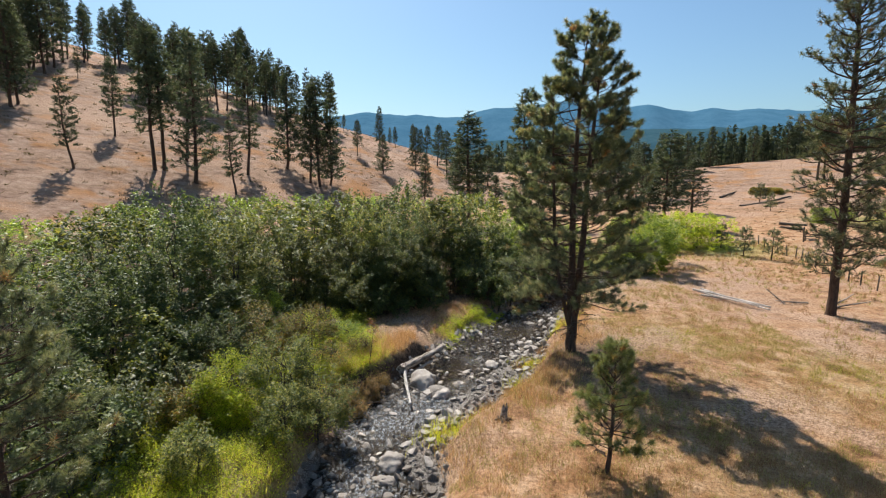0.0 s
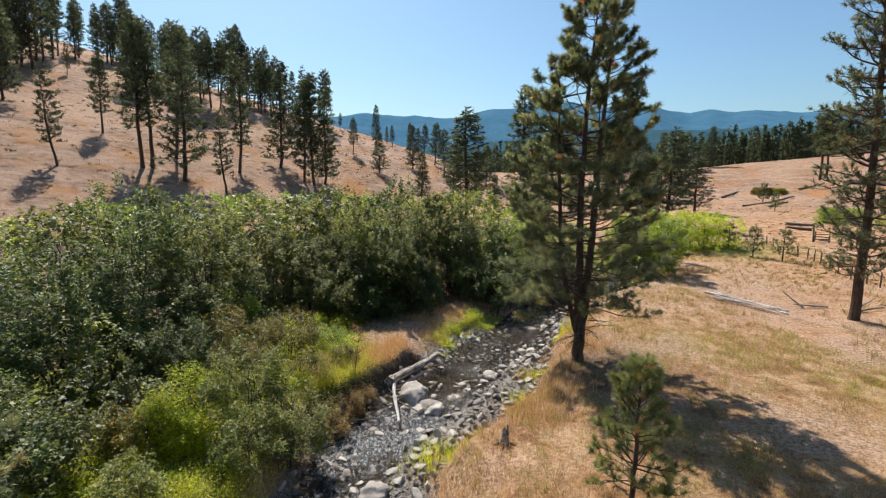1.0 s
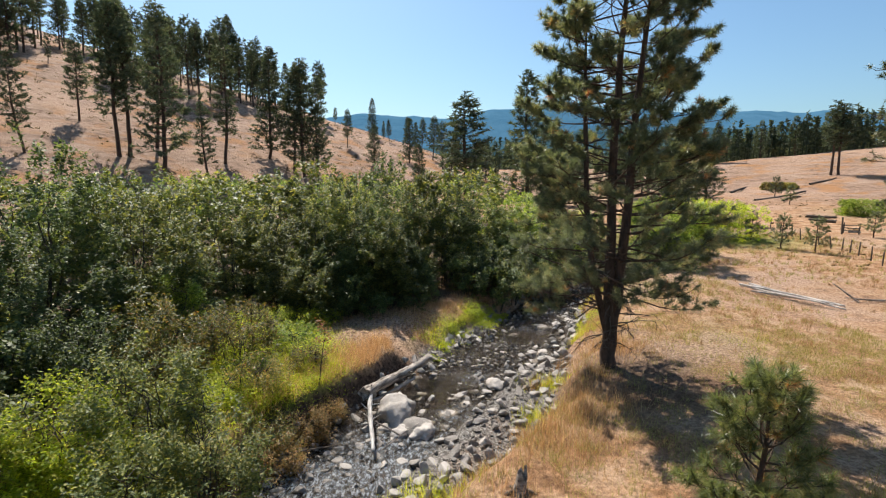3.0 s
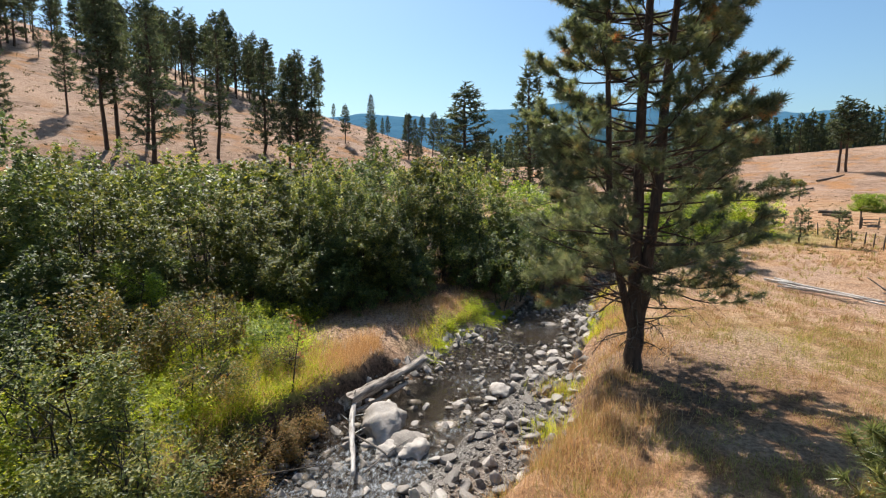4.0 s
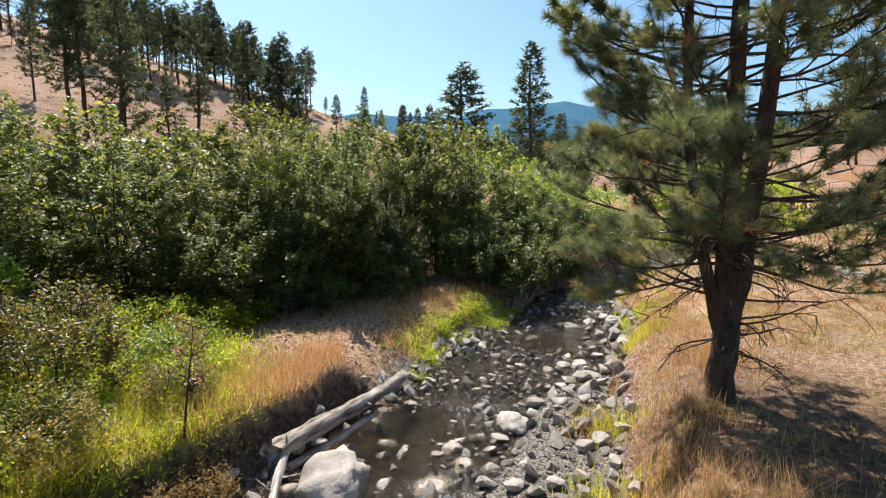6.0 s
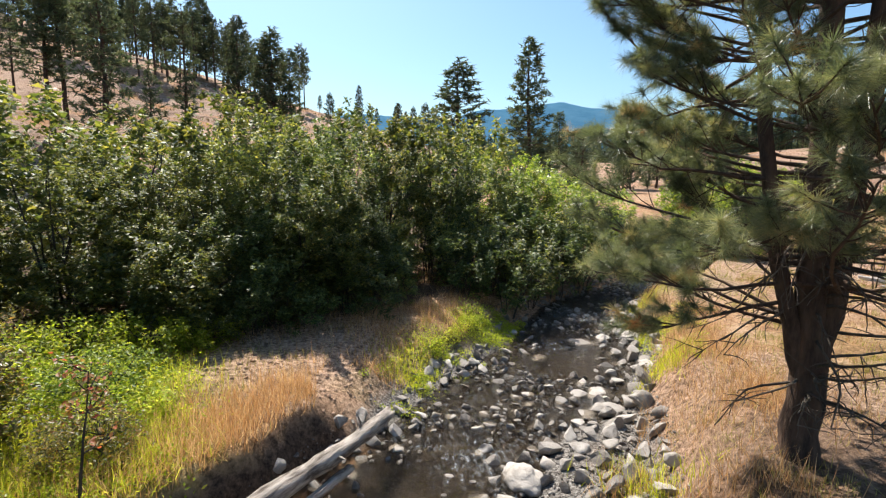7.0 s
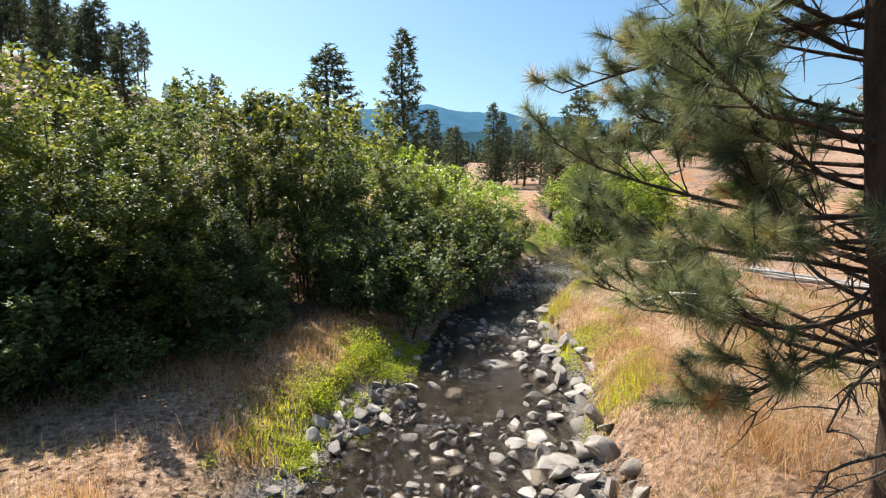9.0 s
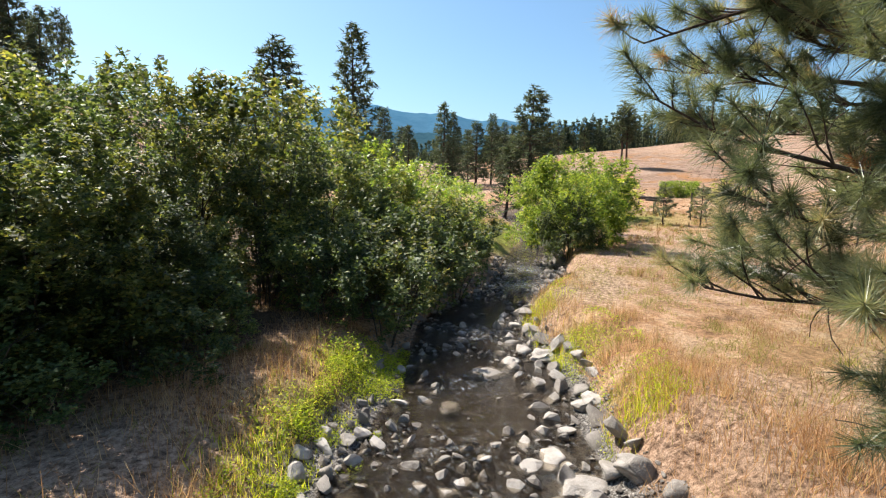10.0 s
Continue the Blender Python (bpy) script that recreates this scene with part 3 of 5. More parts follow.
def shrub(name, at, meshes, mat, label, category="shrub", group="", turn=0.0, scale=1.0):
    wood, crown = meshes
    t = empty(name, at, label, category, group, turn, scale)
    for b in wood:
        part("stem", b.mesh("stem", M["alder_bark"], True), t)
    part("crown", crown.mesh("crown", M[mat]), t)
    return t


def rock_mesh(seed, flat=0.6, cut=5, level=2, deep=(0.17, 0.38), lumps=0.22):
    """A worn creek stone: a lumpy ball, cut by a few flat faces."""
    rng = np.random.default_rng(seed)
    bm = bmesh.new()
    bmesh.ops.create_icosphere(bm, subdivisions=level, radius=0.5)
    v = np.array([q.co[:] for q in bm.verts])
    f = np.array([[q.index for q in g.verts] for g in bm.faces])
    bm.free()
    v *= 1 + lumps * (np.sin(4 * v[:, :1] + rng.uniform(0, 6)) * np.sin(4 * v[:, 1:2] + rng.uniform(0, 6))) + rng.normal(0, 0.02, (len(v), 1))
    v *= 1 + 0.05 * np.sin(11 * v[:, :1] + 5 * v[:, 1:2] + rng.uniform(0, 6)) * np.sin(13 * v[:, 2:] + 4 * v[:, :1] + rng.uniform(0, 6))
    for k in range(cut):
        n = units(rng, 1)[0]
        over = np.maximum(v @ n - rng.uniform(*deep), 0)
        v -= over[:, None] * n * 0.9
    if level > 3:
        w = norm(v)
        for q, h in ((6, 0.05), (11, 0.03), (23, 0.014)):
            v += w * (h * np.sin(q * v[:, :1] + rng.uniform(0, 6)) * np.sin(q * v[:, 1:2] + rng.uniform(0, 6)) * np.sin(q * v[:, 2:] + rng.uniform(0, 6)) * 2.0 - h * 0.8 * np.exp(-(np.sin(0.6 * q * (v @ units(rng, 1)[0])[:, None] + rng.uniform(0, 6)) / 0.22) ** 2))
    v *= [1, rng.uniform(0.65, 0.95), flat * rng.uniform(0.75, 1.15)]
    b = Buf()
    b.add(v, f)
    return b


# ---- the ground ----
def spread_axis(lo, hi, step, out_lo, out_hi, grow=1.13):
    mid = list(np.arange(lo, hi + 1e-6, step))
    a, s, low = mid[0], step, []
    while a > out_lo:
        s *= grow
        a -= s
        low.append(a)
    a, s, high = mid[-1], step, []
    while a < out_hi:
        s *= grow
        a += s
        high.append(a)
    return np.array(low[::-1] + mid + high)


def green_of(x, y):
    """Where the grass is still green: by the water, and in damp patches."""
    d, w = creek(x, y)
    g = 0.95 * bump(x, y, -7, 13.0, 3.6) + 0.9 * bump(x, y, -4.6, 18.5, 2.2) + 0.9 * bump(x, y, 2.3, 29.2, 0.7) + 0.8 * bump(x, y, 1.2, 27.0, 0.9)
    g = g + 0.6 * bump(x, y, 7.0, 28.8, 0.7) + 0.6 * bump(x, y, 8.1, 31.4, 0.8) + 0.5 * bump(x, y, 6.0, 26.0, 0.5) + 1.1 * bump(x, y, -5.8, 22.6, 2.3) + 0.9 * bump(x, y, -4.4, 20.6, 1.6)
    g = g + 0.2 * bump(x, y, 11, 24.5, 2.8) + 0.2 * bump(x, y, 8, 10, 3) + 0.2 * bump(x, y, 16, 18, 4) + 0.25 * bump(x, y, 10, 33, 2.5) + 0.8 * bump(x, y, -4.2, 22.2, 1.4)
    g = g + 0.15 * np.exp(-((np.abs(d) - w - 0.5) / 0.5) ** 2) * (y > 24) * (d < 0) + 1.0 * bump(x, y, 29, 52, 5) + 0.9 * bump(x, y, 62, 70, 6)
    g = g + 0.9 * ease((-x - 9) / 4) * ease((36 - y) / 6) + 0.8 * ease((y - 42) / 3) * ease((1.5 - d / 3)) * ease((58 - y) / 6) * (d < 3)
    return np.clip(g * (0.45 + 1.1 * fbm(x, y, 2.0, 12)), 0, 1) * (hill(x, y) < 2.5)


def bare_of(x, y):
    b = 1.6 * bump(x, y, -2.2, 25.5, 2.1) + 0.9 * bump(x, y, -2.2, 23.4, 1.3) + 1.2 * bump(x, y, -0.5, 25.6, 1.2) + 0.9 * bump(x, y, 0.6, 26.6, 1.0) + 0.8 * bump(x, y, 1.0, 13.6, 1.5) + 0.7 * bump(x, y, 9.5, 22, 2.2) + 0.6 * bump(x, y, 15, 30, 5)
    b = b + 0.9 * ease((fbm(x, y, 4.2, 15) - 0.49) * 6) + 0.5 * bump(x, y, 22, 33, 6)
    return np.clip(b * (0.4 + 1.1 * fbm(x, y, 1.4, 14)), 0, 1)


def litter_shade_of(x, y):
    """Dark needle and leaf litter plus painted shade under pine, thicket and cut bank."""
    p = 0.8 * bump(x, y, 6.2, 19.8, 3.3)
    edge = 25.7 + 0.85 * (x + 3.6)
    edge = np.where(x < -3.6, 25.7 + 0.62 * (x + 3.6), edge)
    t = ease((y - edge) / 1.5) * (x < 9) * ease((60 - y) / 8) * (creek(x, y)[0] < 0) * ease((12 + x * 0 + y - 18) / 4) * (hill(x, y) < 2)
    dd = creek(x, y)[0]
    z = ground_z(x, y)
    # the cut bank's shaded face, painted dark
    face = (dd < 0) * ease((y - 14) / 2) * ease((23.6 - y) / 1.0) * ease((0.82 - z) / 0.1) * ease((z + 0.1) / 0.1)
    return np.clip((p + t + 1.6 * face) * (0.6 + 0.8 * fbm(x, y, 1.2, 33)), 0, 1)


gx = spread_axis(-14, 15, 0.16, -3200, 3200)
gy = spread_axis(7, 40, 0.16, -1200, 3600)
X, Y = np.meshgrid(gx, gy)
Z = ground_z(X, Y)
ground_buf = Buf()
nx, ny = len(gx), len(gy)
idx = np.arange((nx - 1) * (ny - 1))
q = (idx // (nx - 1)) * nx + idx % (nx - 1)
ground_buf.add(np.stack([X.ravel(), Y.ravel(), Z.ravel()], 1), np.stack([q, q + 1, q + nx + 1, q + nx], 1))
ground_mesh = ground_buf.mesh("ground", M["ground"], True)
D, W = creek(X, Y)
over = Z + 0.12 * (fbm(X, Y, 0.9, 21) - 0.5)
# gravel held back below the left bank so the painted shade shows
under = (D < -0.85 * W) * ease((Y - 14) / 1.5) * ease((23.8 - Y) / 0.8)
under = np.maximum(under, (D < -0.75 * W) * ease((Y - 29.3) / 1.2))
gravel = ease((0.42 - over) / 0.3) * (np.abs(D) < W + 1.5) * (Y < 80) * (1 - 0.9 * under)
masks = {
    "hillside": np.clip(ease((hill(X, Y) - 1.5) / 3) + ease((0.7 * X + 0.7 * Y - 70) / 60), 0, 1),
    "green": green_of(X, Y) * (1 - gravel),
    "bare": bare_of(X, Y),
    "litter_shade": litter_shade_of(X, Y),
    "gravel": gravel,
    "silt": ease((0.03 - Z) / 0.09) * gravel * 0.97,
}
for key, value in masks.items():
    ground_mesh.attributes.new(key, "FLOAT", "POINT").data.foreach_set("value", value.ravel().astype(np.float32))
ground = tagged(new("ground", ground_mesh), "dry grassy valley floor and hillside cut by a stony creek", "ground", kind="structure")

# the water lies in the channel as one ribbon
wy = np.concatenate([np.arange(-38, 8, 1.0), np.arange(8, 46, 0.25), np.arange(46, 78, 1.0)])
wu = np.linspace(-1.5, 1.5, 15)
wcx, wcw, wcs = np.interp(wy, _fy, _fx), np.interp(wy, _fy, _fw), np.sqrt(1 + np.interp(wy, _fy, _fs) ** 2)
WX = wcx[:, None] + wu[None] * (wcw * wcs)[:, None]
WY = np.repeat(wy[:, None], 15, 1)
WZ = -0.01 + 0.02 * (fbm(WX, WY, 1.0, 30) - 0.5)
wb = Buf()
q = (np.arange(len(wy) - 1)[:, None] * 15 + np.arange(14)[None]).ravel()
wb.add(np.stack([WX.ravel(), WY.ravel(), WZ.ravel()], 1), np.stack([q, q + 1, q + 16, q + 15], 1))
wmesh = wb.mesh("water", M["water"], True)
rif = sum(k * bump(WX, WY, x, y, r) for x, y, r, k in ((1.4, 22.6, 0.9, 0.75), (0.9, 20.3, 0.8, 0.8), (0.2, 18.4, 0.9, 0.8), (-0.6, 17.0, 0.9, 0.9), (-2.4, 16.6, 1.3, 1.0), (-2.2, 13.2, 1.4, 0.8), (-1.2, 18.6, 0.8, 0.9), (3.4, 26.3, 0.6, 0.4), (4.4, 28.4, 0.7, 0.7), (6.2, 31.6, 0.9, 0.7), (10.8, 36.6, 1.4, 0.9), (13.0, 39.6, 1.4, 0.8)))
# the even base value carries painted glints along the whole channel
wmesh.attributes.new("riffle_glint", "FLOAT", "POINT").data.foreach_set("value", np.clip(0.32 + 0.5 * rif - 0.5 * bump(WX, WY, 0.2, 21.6, 1.3) - 0.15 * bump(WX, WY, 4.2, 27.8, 1.6), 0, 0.8).ravel().astype(np.float32))
water = tagged(new("water", wmesh), "shallow clear creek water running brown over stones", "water", kind="structure")
water.visible_shadow = False


# ---- far country ----
def ridge(name, dist, a0, a1, tops, depth, mat, label, seed):
    """A long wooded ridge: its crest height along the bearing, falling to the valley."""
    n, m = 260, 10
    ang = np.linspace(radians(a0), radians(a1), n)
    ka, kz = zip(*tops)
    crest = np.interp(np.degrees(ang), ka, kz)
    crest = np.convolve(np.pad(crest, 6, mode="edge"), np.ones(13) / 13, "valid")
    crest = crest + (vnoise(ang * dist, 0 * ang, dist * 0.035, seed) - 0.5) * dist * 0.006 + (vnoise(ang * dist, 0 * ang, dist * 0.004, seed + 1) - 0.5) * dist * 0.0022
    t = np.linspace(0, 1, m)
    rr = dist - depth * (1 - t)
    zz = -30 + (crest[:, None] + 30) * ease(t)[None] ** 0.8
    zz = zz + (vnoise((ang * dist)[:, None] + 0 * t[None], rr[None] + 0 * ang[:, None], dist * 0.05, seed + 3) - 0.5) * dist * 0.02 * (t * (1 - t) * 4)[None]
    v = np.stack([np.sin(ang)[:, None] * rr[None], np.cos(ang)[:, None] * rr[None], zz], -1).reshape(-1, 3)
    b = Buf()
    q = (np.arange(n - 1)[:, None] * m + np.arange(m - 1)[None]).ravel()
    b.add(v, np.stack([q, q + m, q + m + 1, q + 1], 1))
    return tagged(new(name, b.mesh(name, mat, True)), label, "mountain ridge", kind="structure")


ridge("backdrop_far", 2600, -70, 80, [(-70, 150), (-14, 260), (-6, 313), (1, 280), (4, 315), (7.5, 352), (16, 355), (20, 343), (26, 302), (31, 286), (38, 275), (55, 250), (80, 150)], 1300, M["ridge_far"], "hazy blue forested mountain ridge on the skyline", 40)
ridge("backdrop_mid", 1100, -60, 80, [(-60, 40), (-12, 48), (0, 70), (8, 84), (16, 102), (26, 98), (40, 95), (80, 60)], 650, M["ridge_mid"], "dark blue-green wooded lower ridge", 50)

# ---- the big pine beside the creek ----
BIG = (5.53, 20.68)
big_profile = [(0, 2.5), (0.1, 3.1), (0.35, 2.95), (0.55, 2.6), (0.75, 1.95), (0.9, 1.2), (1, 0.3)]
big_stems = [
    ([(0, 0, -0.3), (0, 0, 0.15), (0.02, 0, 1.2), (-0.08, 0.05, 3.0), (-0.16, 0.1, 6), (-0.1, 0.15, 9.5), (0.15, 0.2, 13.2)], [0.3, 0.225, 0.2, 0.145, 0.118, 0.08, 0.012]),
    ([(0.06, -0.02, 1.15), (0.18, -0.05, 2.4), (0.25, -0.1, 4.6), (0.4, 0, 8), (0.75, 0.1, 12.7)], [0.15, 0.145, 0.125, 0.09, 0.012]),
    ([(-0.06, 0.02, 1.0), (-0.42, 0.05, 2.2), (-0.78, 0.1, 4), (-1.0, 0.2, 7.5), (-1.1, 0.25, 10.6)], [0.1, 0.095, 0.08, 0.058, 0.01]),
]
big = pine_meshes(11, 13.2, big_profile, big_stems, (24, 22, 16), 3, 17, 0.62, (78, 0.19, 0.0112, 0.95), first=0.17, dead=44, fine_side=True, r_limb=0.032, inner=0.52, reach=[(165, 1.75, 2.5), (157, 1.6, 2.2), (172, 1.95, 2.2), (148, 1.7, 2.2), (172, 2.7, 1.7), (140, 2.6, 1.7), (160, 3.1, 1.8), (130, 3.6, 2.0), (168, 4.2, 2.0), (135, 5.0, 2.2), (178, 4.9, 2.0), (20, 5.2, 3.4), (350, 4.2, 3.2)], drop=(0.06, 0.24, 0.2, 0.5))
pine("pine_tree", (*BIG, on_ground(*BIG)), big, "tall three-stemmed ponderosa pine with dark bark beside the creek")

# ---- other near pines ----
right_profile = [(0, 1.2), (0.12, 1.8), (0.3, 2.5), (0.55, 2.9), (0.8, 2.0), (1, 0.3)]
right_pine = pine_meshes(12, 21.5, right_profile, [([(0, 0, -0.3), (0, 0, 0.2), (0.02, 0, 6), (-0.25, 0.1, 14), (-0.7, 0.2, 21.5)], [0.36, 0.25, 0.2, 0.13, 0.02])], (50,), 4, 10, 0.8, (32, 0.25, 0.024, 1.0), first=0.1, dead=30, r_limb=0.06)
pine("pine_tree", (22.6, 28.2, on_ground(22.6, 28.2)), right_pine, "tall old ponderosa pine with rust-tinged foliage in dry meadow")
edge_pine = pine_meshes(13, 19, [(0, 2.5), (0.12, 3.8), (0.5, 4.0), (0.8, 2.4), (1, 0.3)], [([(0, 0, -0.3), (0, 0, 0.2), (0.1, 0, 8), (0.1, 0.1, 19)], [0.4, 0.27, 0.22, 0.02])], (48,), 4, 12, 0.9, (25, 0.27, 0.032, 1.1), first=0.08, dead=8, r_limb=0.06)
pine("pine_tree", (29.8, 31.2, on_ground(29.8, 31.2)), edge_pine, "dense ponderosa pine beside the fence in dry grass")
young_profile = [(0, 0.45), (0.15, 0.9), (0.4, 0.9), (0.7, 0.65), (1, 0.15)]
young = pine_meshes(14, 3.4, young_profile, [([(0, 0, -0.2), (0, 0, 0.1), (0.04, 0.02, 1.4), (0.0, 0.0, 3.4)], [0.075, 0.06, 0.045, 0.008])], (16,), 4, 7, 0.34, (78, 0.17, 0.009, 0.85), first=0.15, dead=6, r_limb=0.018, slope=(0.5, 1.0))
pine("pine_sapling", (4.15, 11.75, on_ground(4.15, 11.75)), young, "young ponderosa pine with long pale green needles in grass", "pine sapling", leaf="needle_young")
near_profile = [(0, 1.2), (0.2, 1.8), (0.5, 1.6), (0.8, 0.9), (1, 0.15)]
near_pine = pine_meshes(15, 6.6, near_profile, [([(0, 0, -0.2), (0, 0, 0.1), (0, 0, 3), (0, 0, 6.6)], [0.16, 0.13, 0.09, 0.01])], (22,), 4, 9, 0.5, (85, 0.19, 0.011, 1.1), first=0.1, dead=6, r_limb=0.03)
pine("pine_tree", (-7.7, 8.4, on_ground(-7.7, 8.4)), near_pine, "bushy medium ponderosa pine above the creek thicket")

# ---- pines across the valley: five shapes, set again and again ----
far_kinds = []
for k, (prof, w, f) in enumerate([
    ([(0, 0.3), (0.22, 1.6), (0.45, 2.3), (0.75, 1.5), (1, 0.15)], 34, 0.26),
    ([(0, 0.6), (0.12, 2.3), (0.4, 2.6), (0.7, 1.6), (1, 0.15)], 38, 0.1),
    ([(0, 0.2), (0.35, 1.2), (0.6, 2.0), (0.85, 1.2), (1, 0.2)], 26, 0.4),
    ([(0, 1.0), (0.1, 2.7), (0.35, 2.3), (0.7, 1.2), (1, 0.1)], 44, 0.06),
    ([(0, 0.8), (0.2, 1.5), (0.5, 1.7), (0.8, 1.3), (1, 0.3)], 22, 0.22),
]):
    lean = (0.4, -0.2, 0.6, 0.1, 1.5)[k]
    ms = pine_meshes(60 + k, 18, prof, [([(0, 0, -1.0), (0, 0, 0.3), (lean * 0.5, 0, 8), (lean * 0.6, 0.2, 18)], [0.26, 0.2, 0.14, 0.02])], (w,), 4, 6, 0.8, (6, 0.5, 0.13, 1.25), first=f, far=True, r_limb=0.05)
    t = pine("pine_tree", (0, 0, -500), ms, "ponderosa pine with bare lower trunk on the dry hillside", group="pines on the hillside", leaf="needle_far")
    far_kinds.append(t)
HILL_PINES = [
    (-46.5, 64.2, 11.3, 4),
    (-51.1, 80.1, 11.8, 0),
    (-40.0, 70.9, 19.6, 0),
    (-39.3, 71.9, 18.1, 2),
    (-39.0, 77.8, 16.2, 2),
    (-34.2, 70.9, 20.5, 1),
    (-28.9, 70.9, 10.5, 4),
    (-30.8, 80.8, 17.4, 4),
    (-27.0, 89.4, 17.7, 3),
    (-22.2, 85.8, 16.2, 0),
    (-20.7, 85.5, 17.8, 1),
    (-19.1, 87.7, 15.7, 3),
    (-19.0, 114.9, 8.0, 0),
    (-67.5, 82.2, 15.5, 1),
    (-90.7, 126.7, 15.7, 2),
    (-84.9, 112.6, 15.7, 2),
    (-91.3, 134.6, 13.6, 2),
    (-85.8, 138.8, 15.8, 0),
    (-92.2, 156.1, 19.3, 0),
    (-81.5, 126.9, 12.5, 0),
    (-52.5, 116.1, 16.5, 2),
    (-52.2, 120.1, 14.8, 0),
    (-50.5, 121.2, 14.0, 2),
    (-52.0, 131.1, 17.9, 2),
    (-54.5, 143.1, 19.9, 0),
    (-47.6, 131.3, 13.9, 0),
    (-45.2, 132.8, 13.6, 2),
    (-42.7, 133.1, 12.7, 0),
    (-17.8, 147.6, 10.7, 3),
    (-13.3, 148.1, 6.0, 0),
    (-8.1, 144.4, 8.6, 0),
    (-4.3, 149.7, 9.5, 0),
    (-29.2, 152.8, 4.8, 0),
    (-75.2, 88.9, 17.6, 0),
    (-82.7, 104.4, 16.2, 1),
    (-66.7, 80.1, 18.4, 1),
    (-64.1, 124.5, 14.3, 0),
    (-62.1, 124.6, 14.3, 2),
    (-64.3, 114.1, 14.9, 0),
    (-66.6, 114.8, 15.6, 2),
    (-54.9, 114.6, 15.6, 0),
    (-15.8, 156.8, 5.1, 3),
    (-6.1, 153.2, 7.8, 3),
    (-83.0, 99.3, 17.5, 1),
    (-78.8, 97.2, 17.6, 0),
    (-81.0, 103.6, 18.2, 3),
    (-79.0, 103.7, 17.2, 0),
    (-82.9, 111.7, 17.3, 1),
    (-86.4, 119.1, 16.2, 0),
    (-88.4, 129.2, 13.0, 1),
    (-90.3, 107.0, 17.6, 3),
    (-90.4, 114.4, 17.7, 1),
    (-75.1, 107.3, 5.6, 4),
    (-88.2, 141.0, 15.0, 1),
    (-86.5, 144.5, 18.2, 3),
    (-96.3, 165.3, 15.1, 1),
    (-78.5, 138.8, 13.7, 0),
    (-66.5, 126.5, 12.6, 3),
    (-61.4, 125.9, 14.5, 1),
    (-59.0, 125.5, 13.4, 0),
    (-56.8, 126.6, 10.4, 3),
    (-51.5, 118.5, 15.0, 2),
    (-56.9, 148.5, 20.2, 3),
    (-55.5, 140.1, 14.3, 1),
    (-52.4, 142.7, 16.5, 0),
    (-50.1, 144.6, 13.0, 3),
    (-49.3, 148.0, 12.5, 1),
    (-46.5, 146.2, 13.5, 0),
    (-39.4, 140.5, 13.1, 3),
]
VALLEY_PINES = [
    (4.0, 69.0, 15.5, 0, 2.0), (13.1, 76.6, 20.0, 3, 1.35), (20.6, 93.8, 13.0, 3, 1.3), (24.4, 93.5, 10.5, 3, 1.4), (36.0, 108, 16, 3, 1.1), (38.6, 109, 14.5, 3, 1.1), (31.0, 69.0, 14.5, 0, 1.5), (29.0, 70.5, 9, 1, 1.5),
    (50.7, 116, 15, 3, 1.3), (43.2, 85.7, 9.5, 1, 1.6), (94.1, 125.5, 17, 2, 1.3), (95.3, 124.6, 16, 2, 1.3), (118, 172, 13, 1, 1.3), (-3, 95, 9, 3, 1.2), (-12, 105, 8, 3, 1.2),
    (3, 100, 9, 0, 1.2), (8, 108, 10, 3, 1.3), (1.5, 120, 11, 0, 1.2), (27, 104, 11, 3, 1.5), (45, 112, 13, 1, 1.4), (33, 98, 8, 3, 1.4), (17, 84, 8, 3, 1.3), (9, 82, 7, 1, 1.3), (47, 120, 12, 3, 1.4), (60, 128, 11, 1, 1.5),
    (-6, 120, 10, 3, 1.2), (-1, 135, 11, 0, 1.2), (5, 140, 10, 3, 1.2), (12, 128, 10, 3, 1.3), (70, 150, 12, 3, 1.3), (78, 160, 12, 1, 1.3), (88, 165, 13, 3, 1.2), (104, 168, 12, 1, 1.2), (62, 160, 12, 3, 1.2),
]
rng = np.random.default_rng(22)
CREST_PINES = [(-100 + 2.2 * k + rng.normal(0, 1.6), 150 + rng.uniform(-14, 12), rng.uniform(11, 17), int(rng.choice([0, 2, 2, 4])), 1.1) for k in range(32)]
rng = np.random.default_rng(21)
for i, (x, y, h, k, wide) in enumerate([(*row, 1.2) for row in HILL_PINES] + CREST_PINES + VALLEY_PINES[:2] + [(*row[:4], row[4] * 1.2) for row in VALLEY_PINES[2:]]):
    s = h / 18
    t = copy_thing(far_kinds[k], pose(x, y, on_ground(x, y), 0, rng.normal(0, 1.2), rng.uniform(0, 360)) @ Matrix.Diagonal((s * wide * rng.uniform(0.9, 1.15), s * wide * rng.uniform(0.9, 1.15), s, 1)))
    if i >= len(HILL_PINES) + len(CREST_PINES):
        tagged(t, "ponderosa pine with dense crown on the valley floor", group="pines along the valley")
for t in far_kinds:
    for o in (*t.children_recursive, t):
        bpy.data.objects.remove(o)

